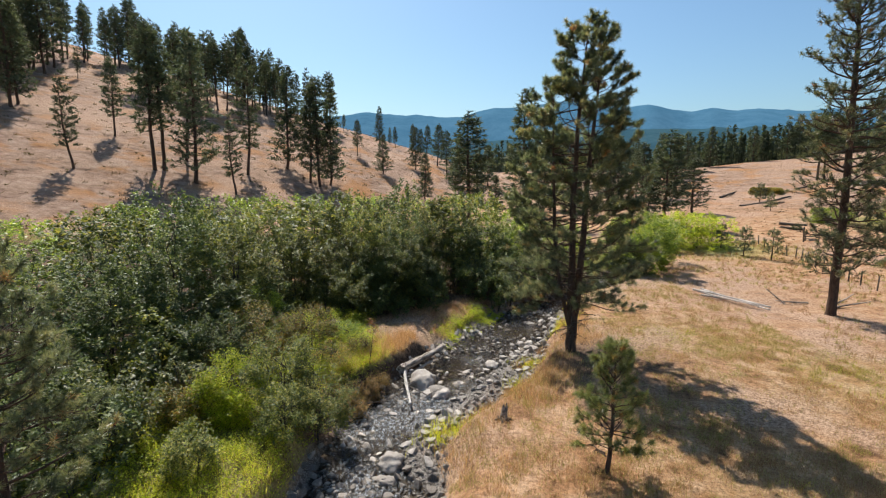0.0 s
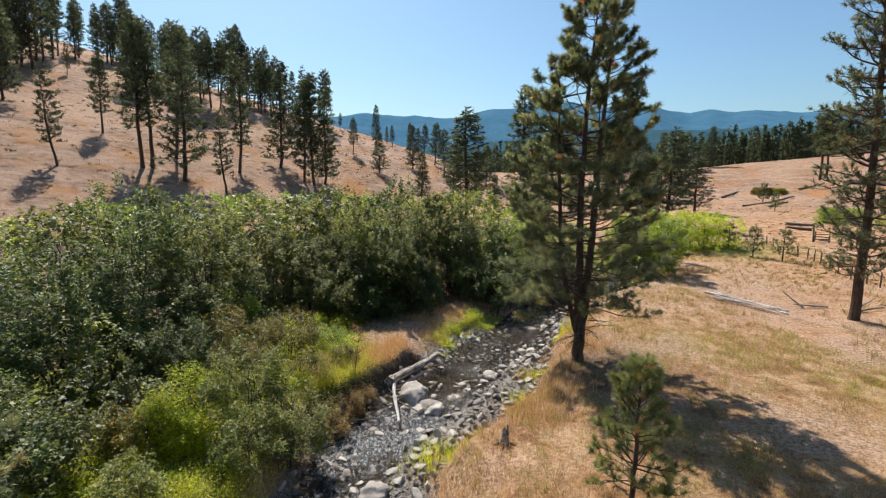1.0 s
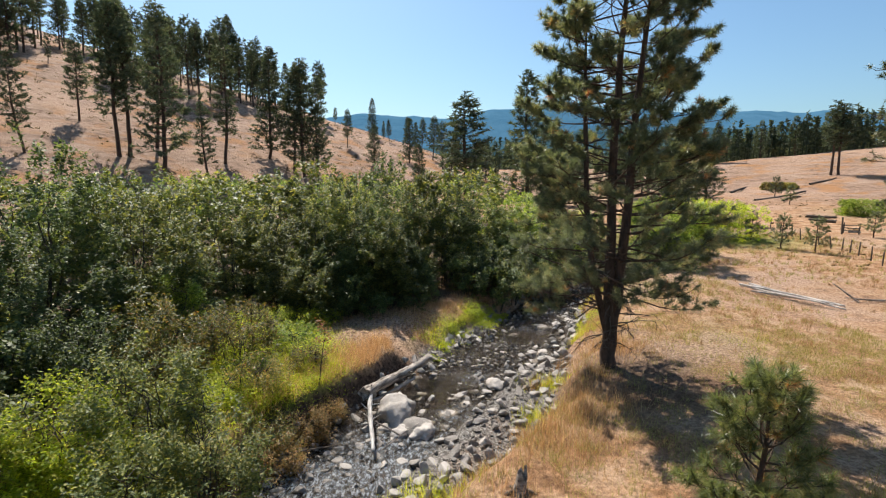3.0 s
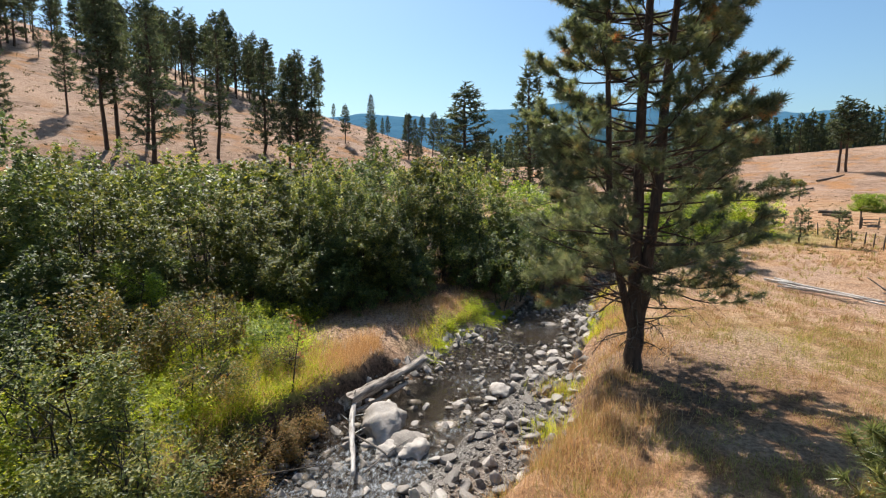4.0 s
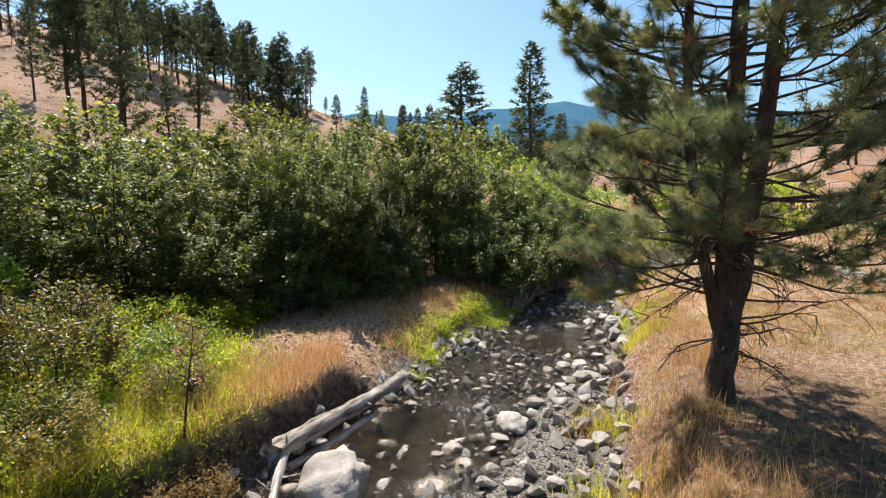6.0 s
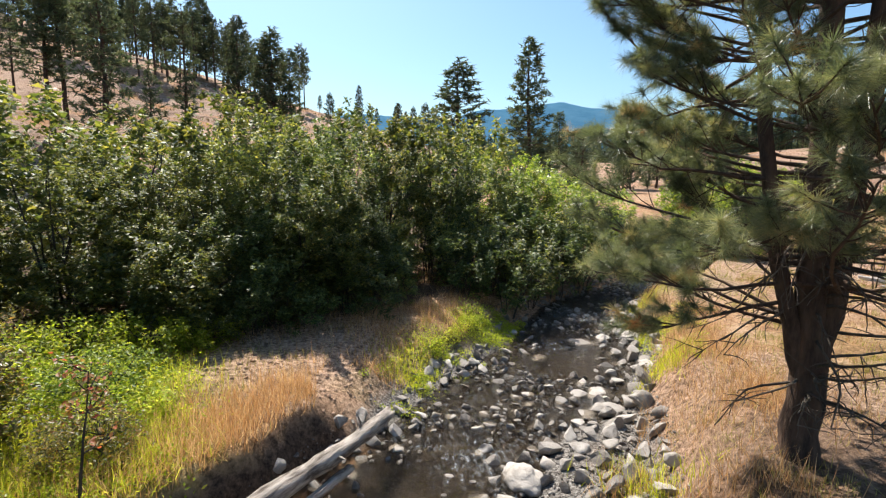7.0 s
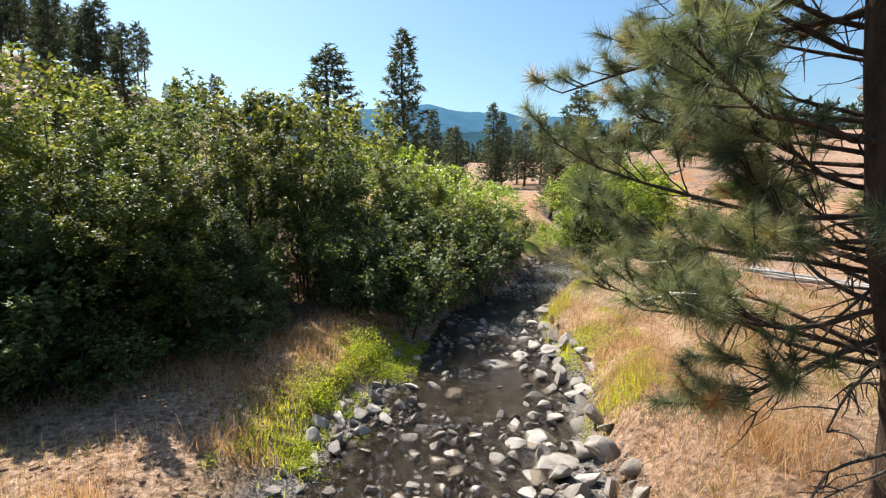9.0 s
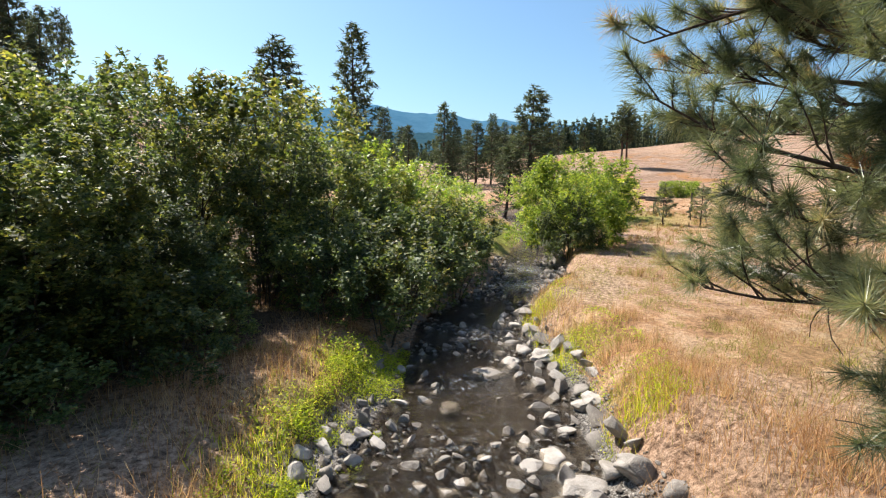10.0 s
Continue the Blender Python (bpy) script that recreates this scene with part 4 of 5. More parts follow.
# ---- far woods on the ridges, too many to count ----
rng = np.random.default_rng(31)
woods = Buf()
for k in range(3300):
    valley = k >= 2600
    a, r = (radians(rng.uniform(2, 26)), rng.uniform(220, 420)) if valley else (radians(rng.uniform(24.5, 62)), 165 + 270 * rng.random() ** 1.3)
    x, y = r * math.sin(a), r * math.cos(a)
    s = 0.7 * x + 0.7 * y
    if not valley and (s < 130 + rise_of(x, y) + 22 * vnoise(x, y, 30, 61) or (s > 330 and rng.random() < 0.5)):
        continue
    h, z = rng.uniform(7, 14), on_ground(x, y)
    woods.add(*tube([(x, y, z - 0.5), (x, y, z + h)], [0.25, 0.05], 4), 0.1)
    n = 30
    f = rng.random(n) ** 0.7
    rad = (1 - f) ** 0.8 * h * 0.15 + 0.2
    ang = rng.uniform(0, 6.28, n)
    at = np.stack([x + rad * 0.6 * np.cos(ang), y + rad * 0.6 * np.sin(ang), z + h * (0.14 + 0.86 * f)], 1)
    way = np.stack([np.cos(ang), np.sin(ang), np.full(n, 0.1)], 1)
    add_tufts(woods, rng, at, way, 2, 1.4, 0.75, 0.7, rng.uniform(0.1, 0.6))
tagged(new("far_woods", woods.mesh("far_woods", M["needle_far"])), "dark pine forest covering the far slopes", "forest", kind="stuff")

# ---- creekside thicket ----
alder_near = [shrub_meshes(70 + k, 5.4, 2.3, 270, 62, 0.115, 0.64, 6, 0.02, 26, 0.2) for k in range(3)]
alder_far = [shrub_meshes(80 + k, 5.4, 2.5, 110, 38, 0.21, 0.62, 4, 0.1, 20, 0.27) for k in range(3)]
alder_low = [shrub_meshes(95 + k, 2.4, 1.3, 75, 36, 0.125, 0.62, 5, 0.0, 10, 0.18) for k in range(2)]
willow_mid = [shrub_meshes(90 + k, 4.4, 2.8, 110, 36, 0.19, 0.52, 5, 0.03, 24, 0.25) for k in range(2)]


def kinds(meshes, name, mat, label, category, group):
    return [shrub(name, (0, 0, -500), ms, mat, label, category, group) for ms in meshes]


K = {
    "near": (kinds(alder_near[:2], "alder_shrub", "alder", "tall dark green alder shrub in dense creekside thicket", "shrub", "creekside thicket") + kinds(alder_near[2:], "alder_shrub", "alder_pale", "tall dark green alder shrub in dense creekside thicket", "shrub", "creekside thicket"), 5.4, 2.3),
    "far": (kinds(alder_far[:1], "alder_shrub", "alder", "leafy green alder shrub in dense creekside thicket", "shrub", "creekside thicket") + kinds(alder_far[1:], "alder_shrub", "alder_pale", "leafy green alder shrub in dense creekside thicket", "shrub", "creekside thicket"), 5.4, 2.5),
    "low": (kinds(alder_low[:1], "low_alder", "alder", "low dark alder bush at the foot of the thicket", "shrub", "creekside thicket") + kinds(alder_low[1:], "low_alder", "alder_pale", "low leafy alder bush at the foot of the thicket", "shrub", "creekside thicket"), 2.4, 1.3),
    "lime": (kinds(willow_mid, "willow_shrub", "forb", "bright lime green willow shrub in the meadow", "shrub", "willows in the meadow"), 4.4, 2.8),
    "willow": (kinds(willow_mid, "willow_shrub", "willow", "bright yellow-green willow shrub beside the creek", "shrub", "willows by the creek"), 4.4, 2.8),
}
THICKET = {
    "near": [(-13.3, 15.2, 4.8, 2.3), (-12.2, 18.2, 5, 2.2), (-12, 21.6, 6, 2.3), (-10.2, 19.8, 3.9, 1.9), (-9.6, 23, 5.6, 2.1), (-8.2, 27.2, 4.4, 1.9), (-5.2, 28.9, 3.6, 1.9), (-10.8, 25.4, 5.6, 2.1), (-6.8, 29.3, 4.2, 2.0), (-1.9, 30.8, 3.7, 1.8), (-3.0, 29.5, 4.3, 1.9), (-1.6, 29.3, 3.2, 1.4), (-3.7, 28.3, 2.9, 1.4), (-5.6, 27.9, 2.8, 1.4), (-2.5, 28.6, 3.6, 1.6), (-4.2, 30.3, 4.9, 1.9), (-2.4, 31.4, 4.7, 2), (-1.0, 33.4, 4.4, 1.9), (1, 34.1, 4.4, 1.8), (2.8, 35.6, 4.6, 1.9), (4.6, 37.4, 4.3, 1.9)],
    "low": [(-8.6, 23.4, 2.6, 1.4), (-6.6, 27.0, 2.4, 1.3), (-4.3, 27.9, 2.5, 1.3), (-2.8, 29.7, 2.6, 1.3), (-0.9, 31.1, 2.4, 1.2), (0.7, 32.5, 2.3, 1.2), (2.4, 34.1, 2.3, 1.2), (4.2, 35.9, 2.2, 1.2), (-10.6, 17.6, 2.8, 1.5), (-9, 20.6, 2.6, 1.4), (-3.1, 27.4, 1.9, 1.1), (-4.7, 26.5, 2.1, 1.2), (-1.5, 28.6, 1.8, 1.1), (-7.2, 26.2, 1.8, 1.1), (-0.5, 30.2, 1.6, 1), (4.3, 34.9, 2.6, 1.5), (5.9, 36.1, 2.9, 1.6), (7.4, 37.3, 2.7, 1.5), (9, 38.7, 2.5, 1.5), (10.4, 40.3, 2.3, 1.4), (3.4, 33.6, 2, 1.1), (2.0, 31.4, 1.9, 1.0), (2.9, 32.4, 2.4, 1.2), (4.2, 33.7, 2.3, 1.2), (5.4, 35.0, 2.4, 1.2), (7.0, 36.2, 2.2, 1.2), (-8.6, 12.6, 2.3, 1.2), (-8.3, 10.9, 2.2, 1.2), (-7.9, 14.9, 1.6, 1.0), (-9.6, 16.6, 2.2, 1.2), (3.5, 31.0, 2.2, 1.2), (4.4, 32.4, 2.4, 1.3), (5.8, 33.9, 2.5, 1.3), (7.2, 35.3, 2.5, 1.3), (-5.2, 26.2, 1.2, 0.8), (-3.4, 26.6, 1.3, 0.8), (-2.2, 27.1, 1.0, 0.7), (-0.8, 28.0, 1.2, 0.8), (-0.1, 29.2, 0.8, 0.6), (-4.0, 25.9, 0.8, 0.6)],
    "far": [(-15.5, 24, 5.8, 2.6), (-12.5, 26, 5.3, 2.4), (-10, 28.5, 5.4, 2.4), (-8, 30.8, 5.6, 2.4), (-6, 32.6, 5.7, 2.4), (-4, 34.2, 5.8, 2.3), (-1.5, 35, 5.8, 2.3), (1, 36, 5.4, 2.3), (3, 38.6, 5.5, 2.3),
            (-20, 20, 5, 2.8), (-18.5, 27, 5.2, 2.8), (-15, 31, 5.4, 2.7), (-12, 33.8, 5.5, 2.6), (-9, 36, 5.7, 2.6), (-6.5, 38, 5.9, 2.5), (-3, 39.5, 5.8, 2.5), (0, 41.5, 5.6, 2.5),
            (-18, 39, 5.0, 2.8), (-11, 42, 5.3, 2.7), (-20, 13, 4.5, 2.8), (-18, 8, 4, 2.6)],
    "willow": [(6.6, 38.0, 3.6, 2.0), (8.4, 39.6, 3.1, 1.8), (10.2, 41.8, 2.9, 1.9), (5.2, 40.6, 4.6, 2.3), (7.6, 43.4, 3.8, 2.4), (3.0, 44.5, 5.0, 2.6), (-3, 48, 5, 2.8), (2, 51, 5, 2.8), (8, 49, 4, 2.8), (12, 47, 3, 2.5), (-8, 54, 4.6, 2.8),
               (-25, 30, 4.4, 3), (-22, 36, 4.8, 3), (-15, 43, 5.3, 2.8), (-7, 45, 5.2, 2.7), (-26, 42, 4.6, 3), (-20, 47, 5, 2.9), (-13, 49, 5, 2.9), (-29, 34, 3.6, 3.2), (-31, 24, 3.4, 3.2), (-24, 25, 4, 2.9), (-30, 16, 3.4, 3.0), (19.6, 43.8, 3.6, 2.4), (17.2, 46.0, 4.6, 2.2)],
    "lime": [(26.6, 51.2, 3.3, 2.4), (29.0, 52.0, 2.9, 2.3), (24.2, 51.2, 3.5, 2.4), (21.8, 50.5, 3.5, 2.4), (25.4, 53.4, 3.5, 2.4), (28.0, 53.8, 3.2, 2.4), (23.0, 53.2, 3.6, 2.4), (63, 68, 2.2, 3.0)],
}
rng = np.random.default_rng(33)
for kind, spots in THICKET.items():
    shapes, h0, r0 = K[kind]
    for x, y, h, r in spots:
        pick = int(rng.integers(len(shapes)))
        # sunlit look put into leaf colour: pale kind rear left, dark kind nearer
        if kind == "near":
            pick = 2 if x < -4.5 and y > 22 else pick % 2 if x < -8 else pick
        h *= rng.uniform(0.84, 1.14) if kind in ("near", "far") else 1.0
        copy_thing(shapes[pick], pose(x, y, on_ground(x, y) - 0.05, 0, 0, rng.uniform(0, 360)) @ Matrix.Diagonal((r / r0, r / r0, h / h0, 1)))
for shapes, h0, r0 in K.values():
    for t in shapes:
        for o in (*t.children_recursive, t):
            bpy.data.objects.remove(o)

# ---- lower shrubs on the near bank ----
SHRUBS = [
    (75.8, 118.4, 1.6, 2.2, "olive", 0.2, "dull green brush on the dry slope"),
    (78.5, 117.0, 1.3, 1.9, "olive", 0.2, "dull green brush on the dry slope"),
    (54.5, 69.5, 1.8, 2.6, "willow", 0.16, "yellow-green bush in the dry meadow"),
    (16.3, 40.6, 4.5, 2.9, "willow", 0.17, "big round bright yellow-green willow bush at the creek bend"),
    (14.9, 39.2, 2.6, 1.5, "alder", 0.11, "dark green bush at the creek bend"),
    (-9.3, 11.8, 2.4, 1.5, "alder", 0.11, "leafy dark green shrub at the thicket's edge"),
    (-11.2, 12.8, 3.0, 1.6, "alder", 0.11, "leafy dark green shrub at the thicket's edge"),
    (-4.6, 13.9, 1.3, 0.8, "alder_pale", 0.07, "small leafy green alder overhanging the water"),
    (-6.2, 11.9, 1.2, 0.6, "alder_pale", 0.07, "small leafy green shrub among bright weeds"),
    (-7.4, 14.2, 1.2, 0.8, "olive", 0.08, "low olive-green shrub in tall grass"),
    (-5.2, 15.6, 2.4, 1.2, "alder_pale", 0.08, "dense round green shrub on the creek bank"),
    (-4.0, 15.4, 2.0, 1.15, "alder_pale", 0.08, "dense small green shrub overhanging the water"),
    (-8.2, 18.0, 2.3, 1.1, "alder", 0.09, "leafy dark green shrub at the thicket's edge"),
    (-6.5, 15.0, 1.8, 1.25, "forb", 0.08, "bright lime green leafy shrub"),
    (-5.6, 20.8, 1.9, 1.2, "olive", 0.08, "straggling olive and yellow shrub in grass"),
    (-7.3, 19.4, 2.3, 1.3, "olive", 0.08, "straggling olive and yellow shrub in grass"),
    (-8.3, 22.0, 2.4, 1.3, "willow", 0.08, "light green shrub before the thicket"),
    (-2.95, 18.7, 0.6, 0.6, "rust", 0.06, "low rusty-brown shrub hanging over the cut bank"),
    (-3.4, 17.3, 0.6, 0.7, "rust", 0.06, "low rusty-brown shrub hanging over the cut bank"),
    (-2.6, 19.6, 0.45, 0.5, "rust", 0.05, "low rusty-brown shrub hanging over the cut bank"),
    (-3.6, 17.9, 0.9, 0.7, "olive", 0.06, "low yellowing shrub on the cut bank"),
    (-4.3, 19.1, 0.9, 0.8, "olive", 0.06, "low yellowing shrub in tall grass"),
    (-5.2, 18.2, 0.68, 0.9, "forb", 0.06, "low bright yellow-green shrub in tall grass"),
    (-3.5, 20.9, 0.7, 0.6, "olive", 0.05, "low yellowing shrub in tall grass"),
    (-4.9, 20.0, 0.62, 0.8, "willow", 0.06, "low light green shrub in tall grass"),
    (-3.9, 22.0, 0.43, 0.7, "forb", 0.06, "low bright yellow-green shrub in tall grass"),
    (-6.3, 22.6, 0.74, 1.0, "forb", 0.07, "low bright yellow-green shrub in tall grass"),
    (-4.4, 22.6, 0.74, 0.9, "willow", 0.07, "low light green shrub in grass"),
    (-7.0, 23.6, 0.81, 1.0, "forb", 0.07, "bright lime green leafy shrub"),
    (-4.1, 25.7, 0.43, 0.7, "forb", 0.06, "low bright yellow-green shrub at the thicket's foot"),
    (-4.9, 26.6, 1.9, 1.2, "alder_pale", 0.09, "leafy green bush at the thicket's foot"),
    (-5.0, 25.0, 0.56, 0.9, "forb", 0.07, "bright lime green leafy shrub"),
    (-6.7, 14.7, 1.0, 0.9, "forb", 0.07, "bright lime green leafy shrub"),
    (-5.9, 24.4, 0.81, 1.0, "forb", 0.08, "bright lime green leafy shrub"),
]
for i, (x, y, h, r, mat, leaf, label) in enumerate(SHRUBS):
    n = int(min(50 + 52 * r * h, 330))
    shrub("shrub", (x, y, on_ground(x, y) - 0.03), shrub_meshes(110 + i, h, r, n, 42, leaf * 1.06, 0.52, 6, 0.02, 12, 0.15 + 0.04 * r, plain=False), mat, label)


def slender_sapling(x, y, h, seed, mat, label):
    rng = np.random.default_rng(seed)
    wood, crown = Buf(), Buf()
    pts = bent(rng, (0, 0, -0.1), (0.06, 0, 1), h + 0.1, 8, 0, 0.04)
    wood.add(*tube(pts, np.linspace(0.022, 0.005, 9), 6))
    for k in range(11):
        i = int(rng.integers(3, 9))
        d = norm(np.array([*rng.normal(0, 1, 2), 0.7]))
        tw = bent(rng, pts[i], d, rng.uniform(0.2, 0.5), 4, 0.3, 0.1)
        wood.add(*tube(tw, np.linspace(0.008, 0.003, 5), 3))
        n = 16
        at = tw[1] + (tw[-1] - tw[1]) * rng.random((n, 1)) + rng.normal(0, 0.05, (n, 3))
        add_leaves(crown, rng, at, units(rng, n), 0.075, 0.6)
    t = empty("sapling", (x, y, on_ground(x, y)), label, "sapling")
    part("stem", wood.mesh("stem", M["alder_bark"], True), t)
    part("crown", crown.mesh("crown", M[mat]), t)


slender_sapling(-2.95, 19.95, 1.7, 201, "red", "slender sapling with sparse red-tinged leaves in grass")
slender_sapling(-4.6, 18.4, 1.3, 202, "olive", "thin sapling with sparse yellowing leaves")
slender_sapling(-5.2, 17.2, 1.5, 203, "alder", "thin young alder among tall grass")

# young pines out in the meadow
meadow_young = pine_meshes(16, 3.0, [(0, 0.5), (0.15, 0.95), (0.5, 0.85), (1, 0.1)], [([(0, 0, -0.2), (0, 0, 0.1), (0, 0, 3.0)], [0.08, 0.06, 0.008])], (12,), 4, 5, 0.3, (22, 0.22, 0.03, 0.95), first=0.12, r_limb=0.02)
first_young = pine("pine_sapling", (28.9, 47.0, on_ground(28.9, 47.0)), meadow_young, "small bushy young pine in the dry meadow", "pine sapling", "young pines in the meadow")
for x, y, s, a in ((30.1, 44.8, 1.0, 80), (29.2, 51.5, 0.9, 200), (41, 52, 0.9, 20), (64, 100, 1.4, 50), (57, 86, 1.1, 300)):
    copy_thing(first_young, pose(x, y, on_ground(x, y), 0, 0, a) @ Matrix.Scale(s, 4))

# ---- grass, in three sorts ----
rng = np.random.default_rng(41)
N = 640000
u = rng.random(N)
x = rng.uniform(-11, 17, N)
y = 7 + 34 * u ** 1.15
z = ground_z(x, y)
d, w = creek(x, y)
gr, ba = green_of(x, y), np.maximum(bare_of(x, y), litter_shade_of(x, y) * 0.8)
ok = (z > np.where((d < 0) & (y > 14) & (y < 25), 0.74, 0.36) + 0.45 * rng.random(N) * vnoise(x, y, 0.8, 73)) & (rng.random(N) > ba * 0.8) & (vnoise(x, y, 0.35, 70) * 0.7 + 0.5 * vnoise(x, y, 1.6, 71) + 0.3 * rng.random(N) > 0.76)
pts = np.stack([x, y, z - 0.02], 1)
long = 0.6 + 0.9 * fbm(x, y, 1.8, 72)
is_green = ok & (rng.random(N) < gr * 1.2 - 0.15)
is_yellow = ok & ~is_green & (rng.random(N) < 0.15 + 0.75 * ease((fbm(x, y, 4, 74) - 0.42) * 5) + 0.6 * np.exp(-((d - w - 1.4) / 1.1) ** 2))
is_dry = ok & ~is_green & ~is_yellow
for name, mask, length, width, mat, label in (
    ("dry_grass", is_dry, 0.13, 0.012, "straw", "dry straw-coloured meadow grass"),
    ("yellow_grass", is_yellow, 0.14, 0.012, "yellow", "half-dry yellow-green meadow grass"),
    ("green_grass", is_green, 0.34, 0.013, "lime", "lush bright green grass by the creek"),
):
    b = Buf()
    i = np.nonzero(mask)[0]
    add_blades(b, rng, pts[i], length * long[i] * np.where((mat == "lime") & (y[i] > 24.5) & (y[i] < 34), 0.3, 1.0), width, 0.8)
    tagged(new(name, b.mesh(name, M[mat])), label, "grass", kind="stuff")

# tall seeding grass on the cut bank above the log
b = Buf()
fringe = [(float(np.interp(q, _fy, _fx) + np.interp(q, _fy, _fw) + rng.uniform(-0.2, 2.2)), q, 60, 0.2) for q in np.arange(11, 33, 0.22)]
for cx, cy, n, r in [(-2.0, 22.3, 1800, 0.6), (-1.0, 23.8, 1100, 0.5), (-1.6, 23.2, 900, 0.6), (-3.0, 21.4, 1500, 0.8), (-3.2, 20.4, 1300, 0.8), (-0.2, 25.0, 500, 0.4), (0.2, 27.4, 150, 0.6), (-1.4, 26.9, 160, 0.7), (-3.0, 26.0, 120, 0.6), (0.7, 28.4, 120, 0.5), (-0.2, 26.9, 400, 0.5), (-0.9, 27.6, 350, 0.5), (0.8, 28.7, 350, 0.45), (1.6, 29.9, 250, 0.4), (6.4, 22.5, 900, 0.6), (4.2, 18.2, 900, 0.7), (3.0, 16.3, 700, 0.6), (-3.8, 18.6, 900, 0.6), (6.8, 25.0, 600, 0.5), *fringe]:
    xy = rng.normal(0, 1, (n, 2)) * r + [cx, cy]
    zz = ground_z(xy[:, 0], xy[:, 1])
    k = zz > np.where((creek(xy[:, 0], xy[:, 1])[0] < 0) & (xy[:, 1] < 25), 0.8, 0.14)
    add_blades(b, rng, np.stack([xy[k, 0], xy[k, 1], zz[k]], 1), 0.36, 0.01, 0.55)
tagged(new("tall_grass", b.mesh("tall_grass", M["straw"])), "tall dry seeding grass along the cut bank", "grass", kind="stuff")

# bunches standing taller in the dry meadow
n = 9000
x, y = 0.6 + 37 * rng.random(n) ** 1.4, 9 + 46 * rng.random(n) ** 1.2
k = (ground_z(x, y) > 0.7) & (litter_shade_of(x, y) < 0.4) & (fbm(x, y, 3.0, 85) > 0.45)
x, y = x[k], y[k]
for name, mat, pick, label in (("bunch_grass", "straw", rng.random(len(x)) < 0.6, "dry bunch grass dotting the meadow"), ("green_bunch_grass", "yellow", None, "yellow-green bunch grass dotting the meadow")):
    pick = ~last if pick is None else pick
    last = pick
    sx, sy = np.repeat(x[pick], 12), np.repeat(y[pick], 12)
    sx, sy = sx + rng.normal(0, 0.07, len(sx)), sy + rng.normal(0, 0.07, len(sx))
    b = Buf()
    far = np.clip(np.hypot(sx, sy) / 25, 0.7, 2.2)
    add_blades(b, rng, np.stack([sx, sy, ground_z(sx, sy) - 0.02], 1), 0.28, 0.012 * far[:, None], 0.6)
    tagged(new(name, b.mesh(name, M[mat])), label, "grass", kind="stuff")

# bright green clumps at the water's edge
b = Buf()
for cx, cy, n, r, tall in ((2.1, 29.0, 600, 0.4, 0.1), (1.7, 28.2, 300, 0.35, 0.08), (1.4, 27.4, 300, 0.35, 0.09), (0.5, 26.3, 400, 0.35, 0.16), (0.3, 25.6, 400, 0.3, 0.18), (6.9, 28.7, 500, 0.3, 0.2), (8.0, 31.2, 600, 0.35, 0.24), (-4.9, 21.6, 900, 0.6, 0.34), (-5.5, 19.9, 900, 0.6, 0.36), (-3.9, 20.2, 700, 0.5, 0.32), (-4.4, 23.3, 800, 0.6, 0.3), (5.9, 24.9, 350, 0.3, 0.28), (4.0, 21.6, 400, 0.35, 0.3), (3.2, 19.4, 350, 0.35, 0.28), (0.2, 15.6, 700, 0.45, 0.34), (6.9, 30.2, 500, 0.3, 0.3)):
    xy = rng.normal(0, 1, (n, 2)) * r + [cx, cy]
    zz = ground_z(xy[:, 0], xy[:, 1])
    k = zz > 0.0
    add_blades(b, rng, np.stack([xy[k, 0], xy[k, 1], zz[k]], 1), tall, 0.014, 0.5)
tagged(new("bank_grass", b.mesh("bank_grass", M["lime"])), "bright lime green grass clumps at the water's edge", "grass", kind="stuff")

# leafy green weeds under the thicket's edge
b = Buf()
N = 380000
x, y = rng.uniform(-12, 8, N), rng.uniform(8.5, 31, N)
g = green_of(x, y)
z = ground_z(x, y)
k = (rng.random(N) < (g - 0.2) * (0.4 + 1.2 * vnoise(x, y, 0.7, 78))) & (z > 0.25)
at = np.stack([x, y, z + rng.uniform(0.02, 0.5, N) * (0.1 + 1.5 * vnoise(x, y, 0.7, 77) ** 1.5)], 1)[k]
add_leaves(b, rng, at, norm(units(rng, len(at)) + [0, 0, 0.6]), 0.075, 0.45)
n = 26000
y = rng.uniform(24.2, 30.6, n)
x = np.interp(y, _fy, _fx) - np.interp(y, _fy, _fw) + rng.uniform(-1.15, 0.4, n)
lump = 0.6 * vnoise(x, y, 0.4, 79) + 0.4 * vnoise(x, y, 1.1, 80)
k = lump + 0.35 * bump(x, y, 2.3, 29.0, 0.9) > 0.48 + 0.3 * rng.random(n)
at = np.stack([x, y, ground_z(x, y) + rng.random(n) * 0.3 * np.clip(lump - 0.35, 0.05, 1) + 0.02], 1)[k]
add_leaves(b, rng, at, norm(units(rng, len(at)) + [0, 0, 0.4]), 0.05, 0.5)
n = 14000
y = rng.uniform(24.5, 33, n)
x = np.interp(y, _fy, _fx) + np.interp(y, _fy, _fw) * np.sqrt(1 + np.interp(y, _fy, _fs) ** 2) + rng.uniform(-0.1, 1.5, n)
lump = 0.6 * vnoise(x, y, 0.4, 83) + 0.4 * vnoise(x, y, 1.3, 84)
k = lump > 0.5 + 0.3 * rng.random(n)
at = np.stack([x, y, ground_z(x, y) + rng.random(n) * 0.25 * np.clip(lump - 0.35, 0.05, 1) + 0.02], 1)[k]
add_leaves(b, rng, at, norm(units(rng, len(at)) + [0, 0, 0.4]), 0.05, 0.5)
tagged(new("green_weeds", b.mesh("green_weeds", M["forb"])), "low leafy bright green weeds on damp ground", "weeds", kind="stuff")

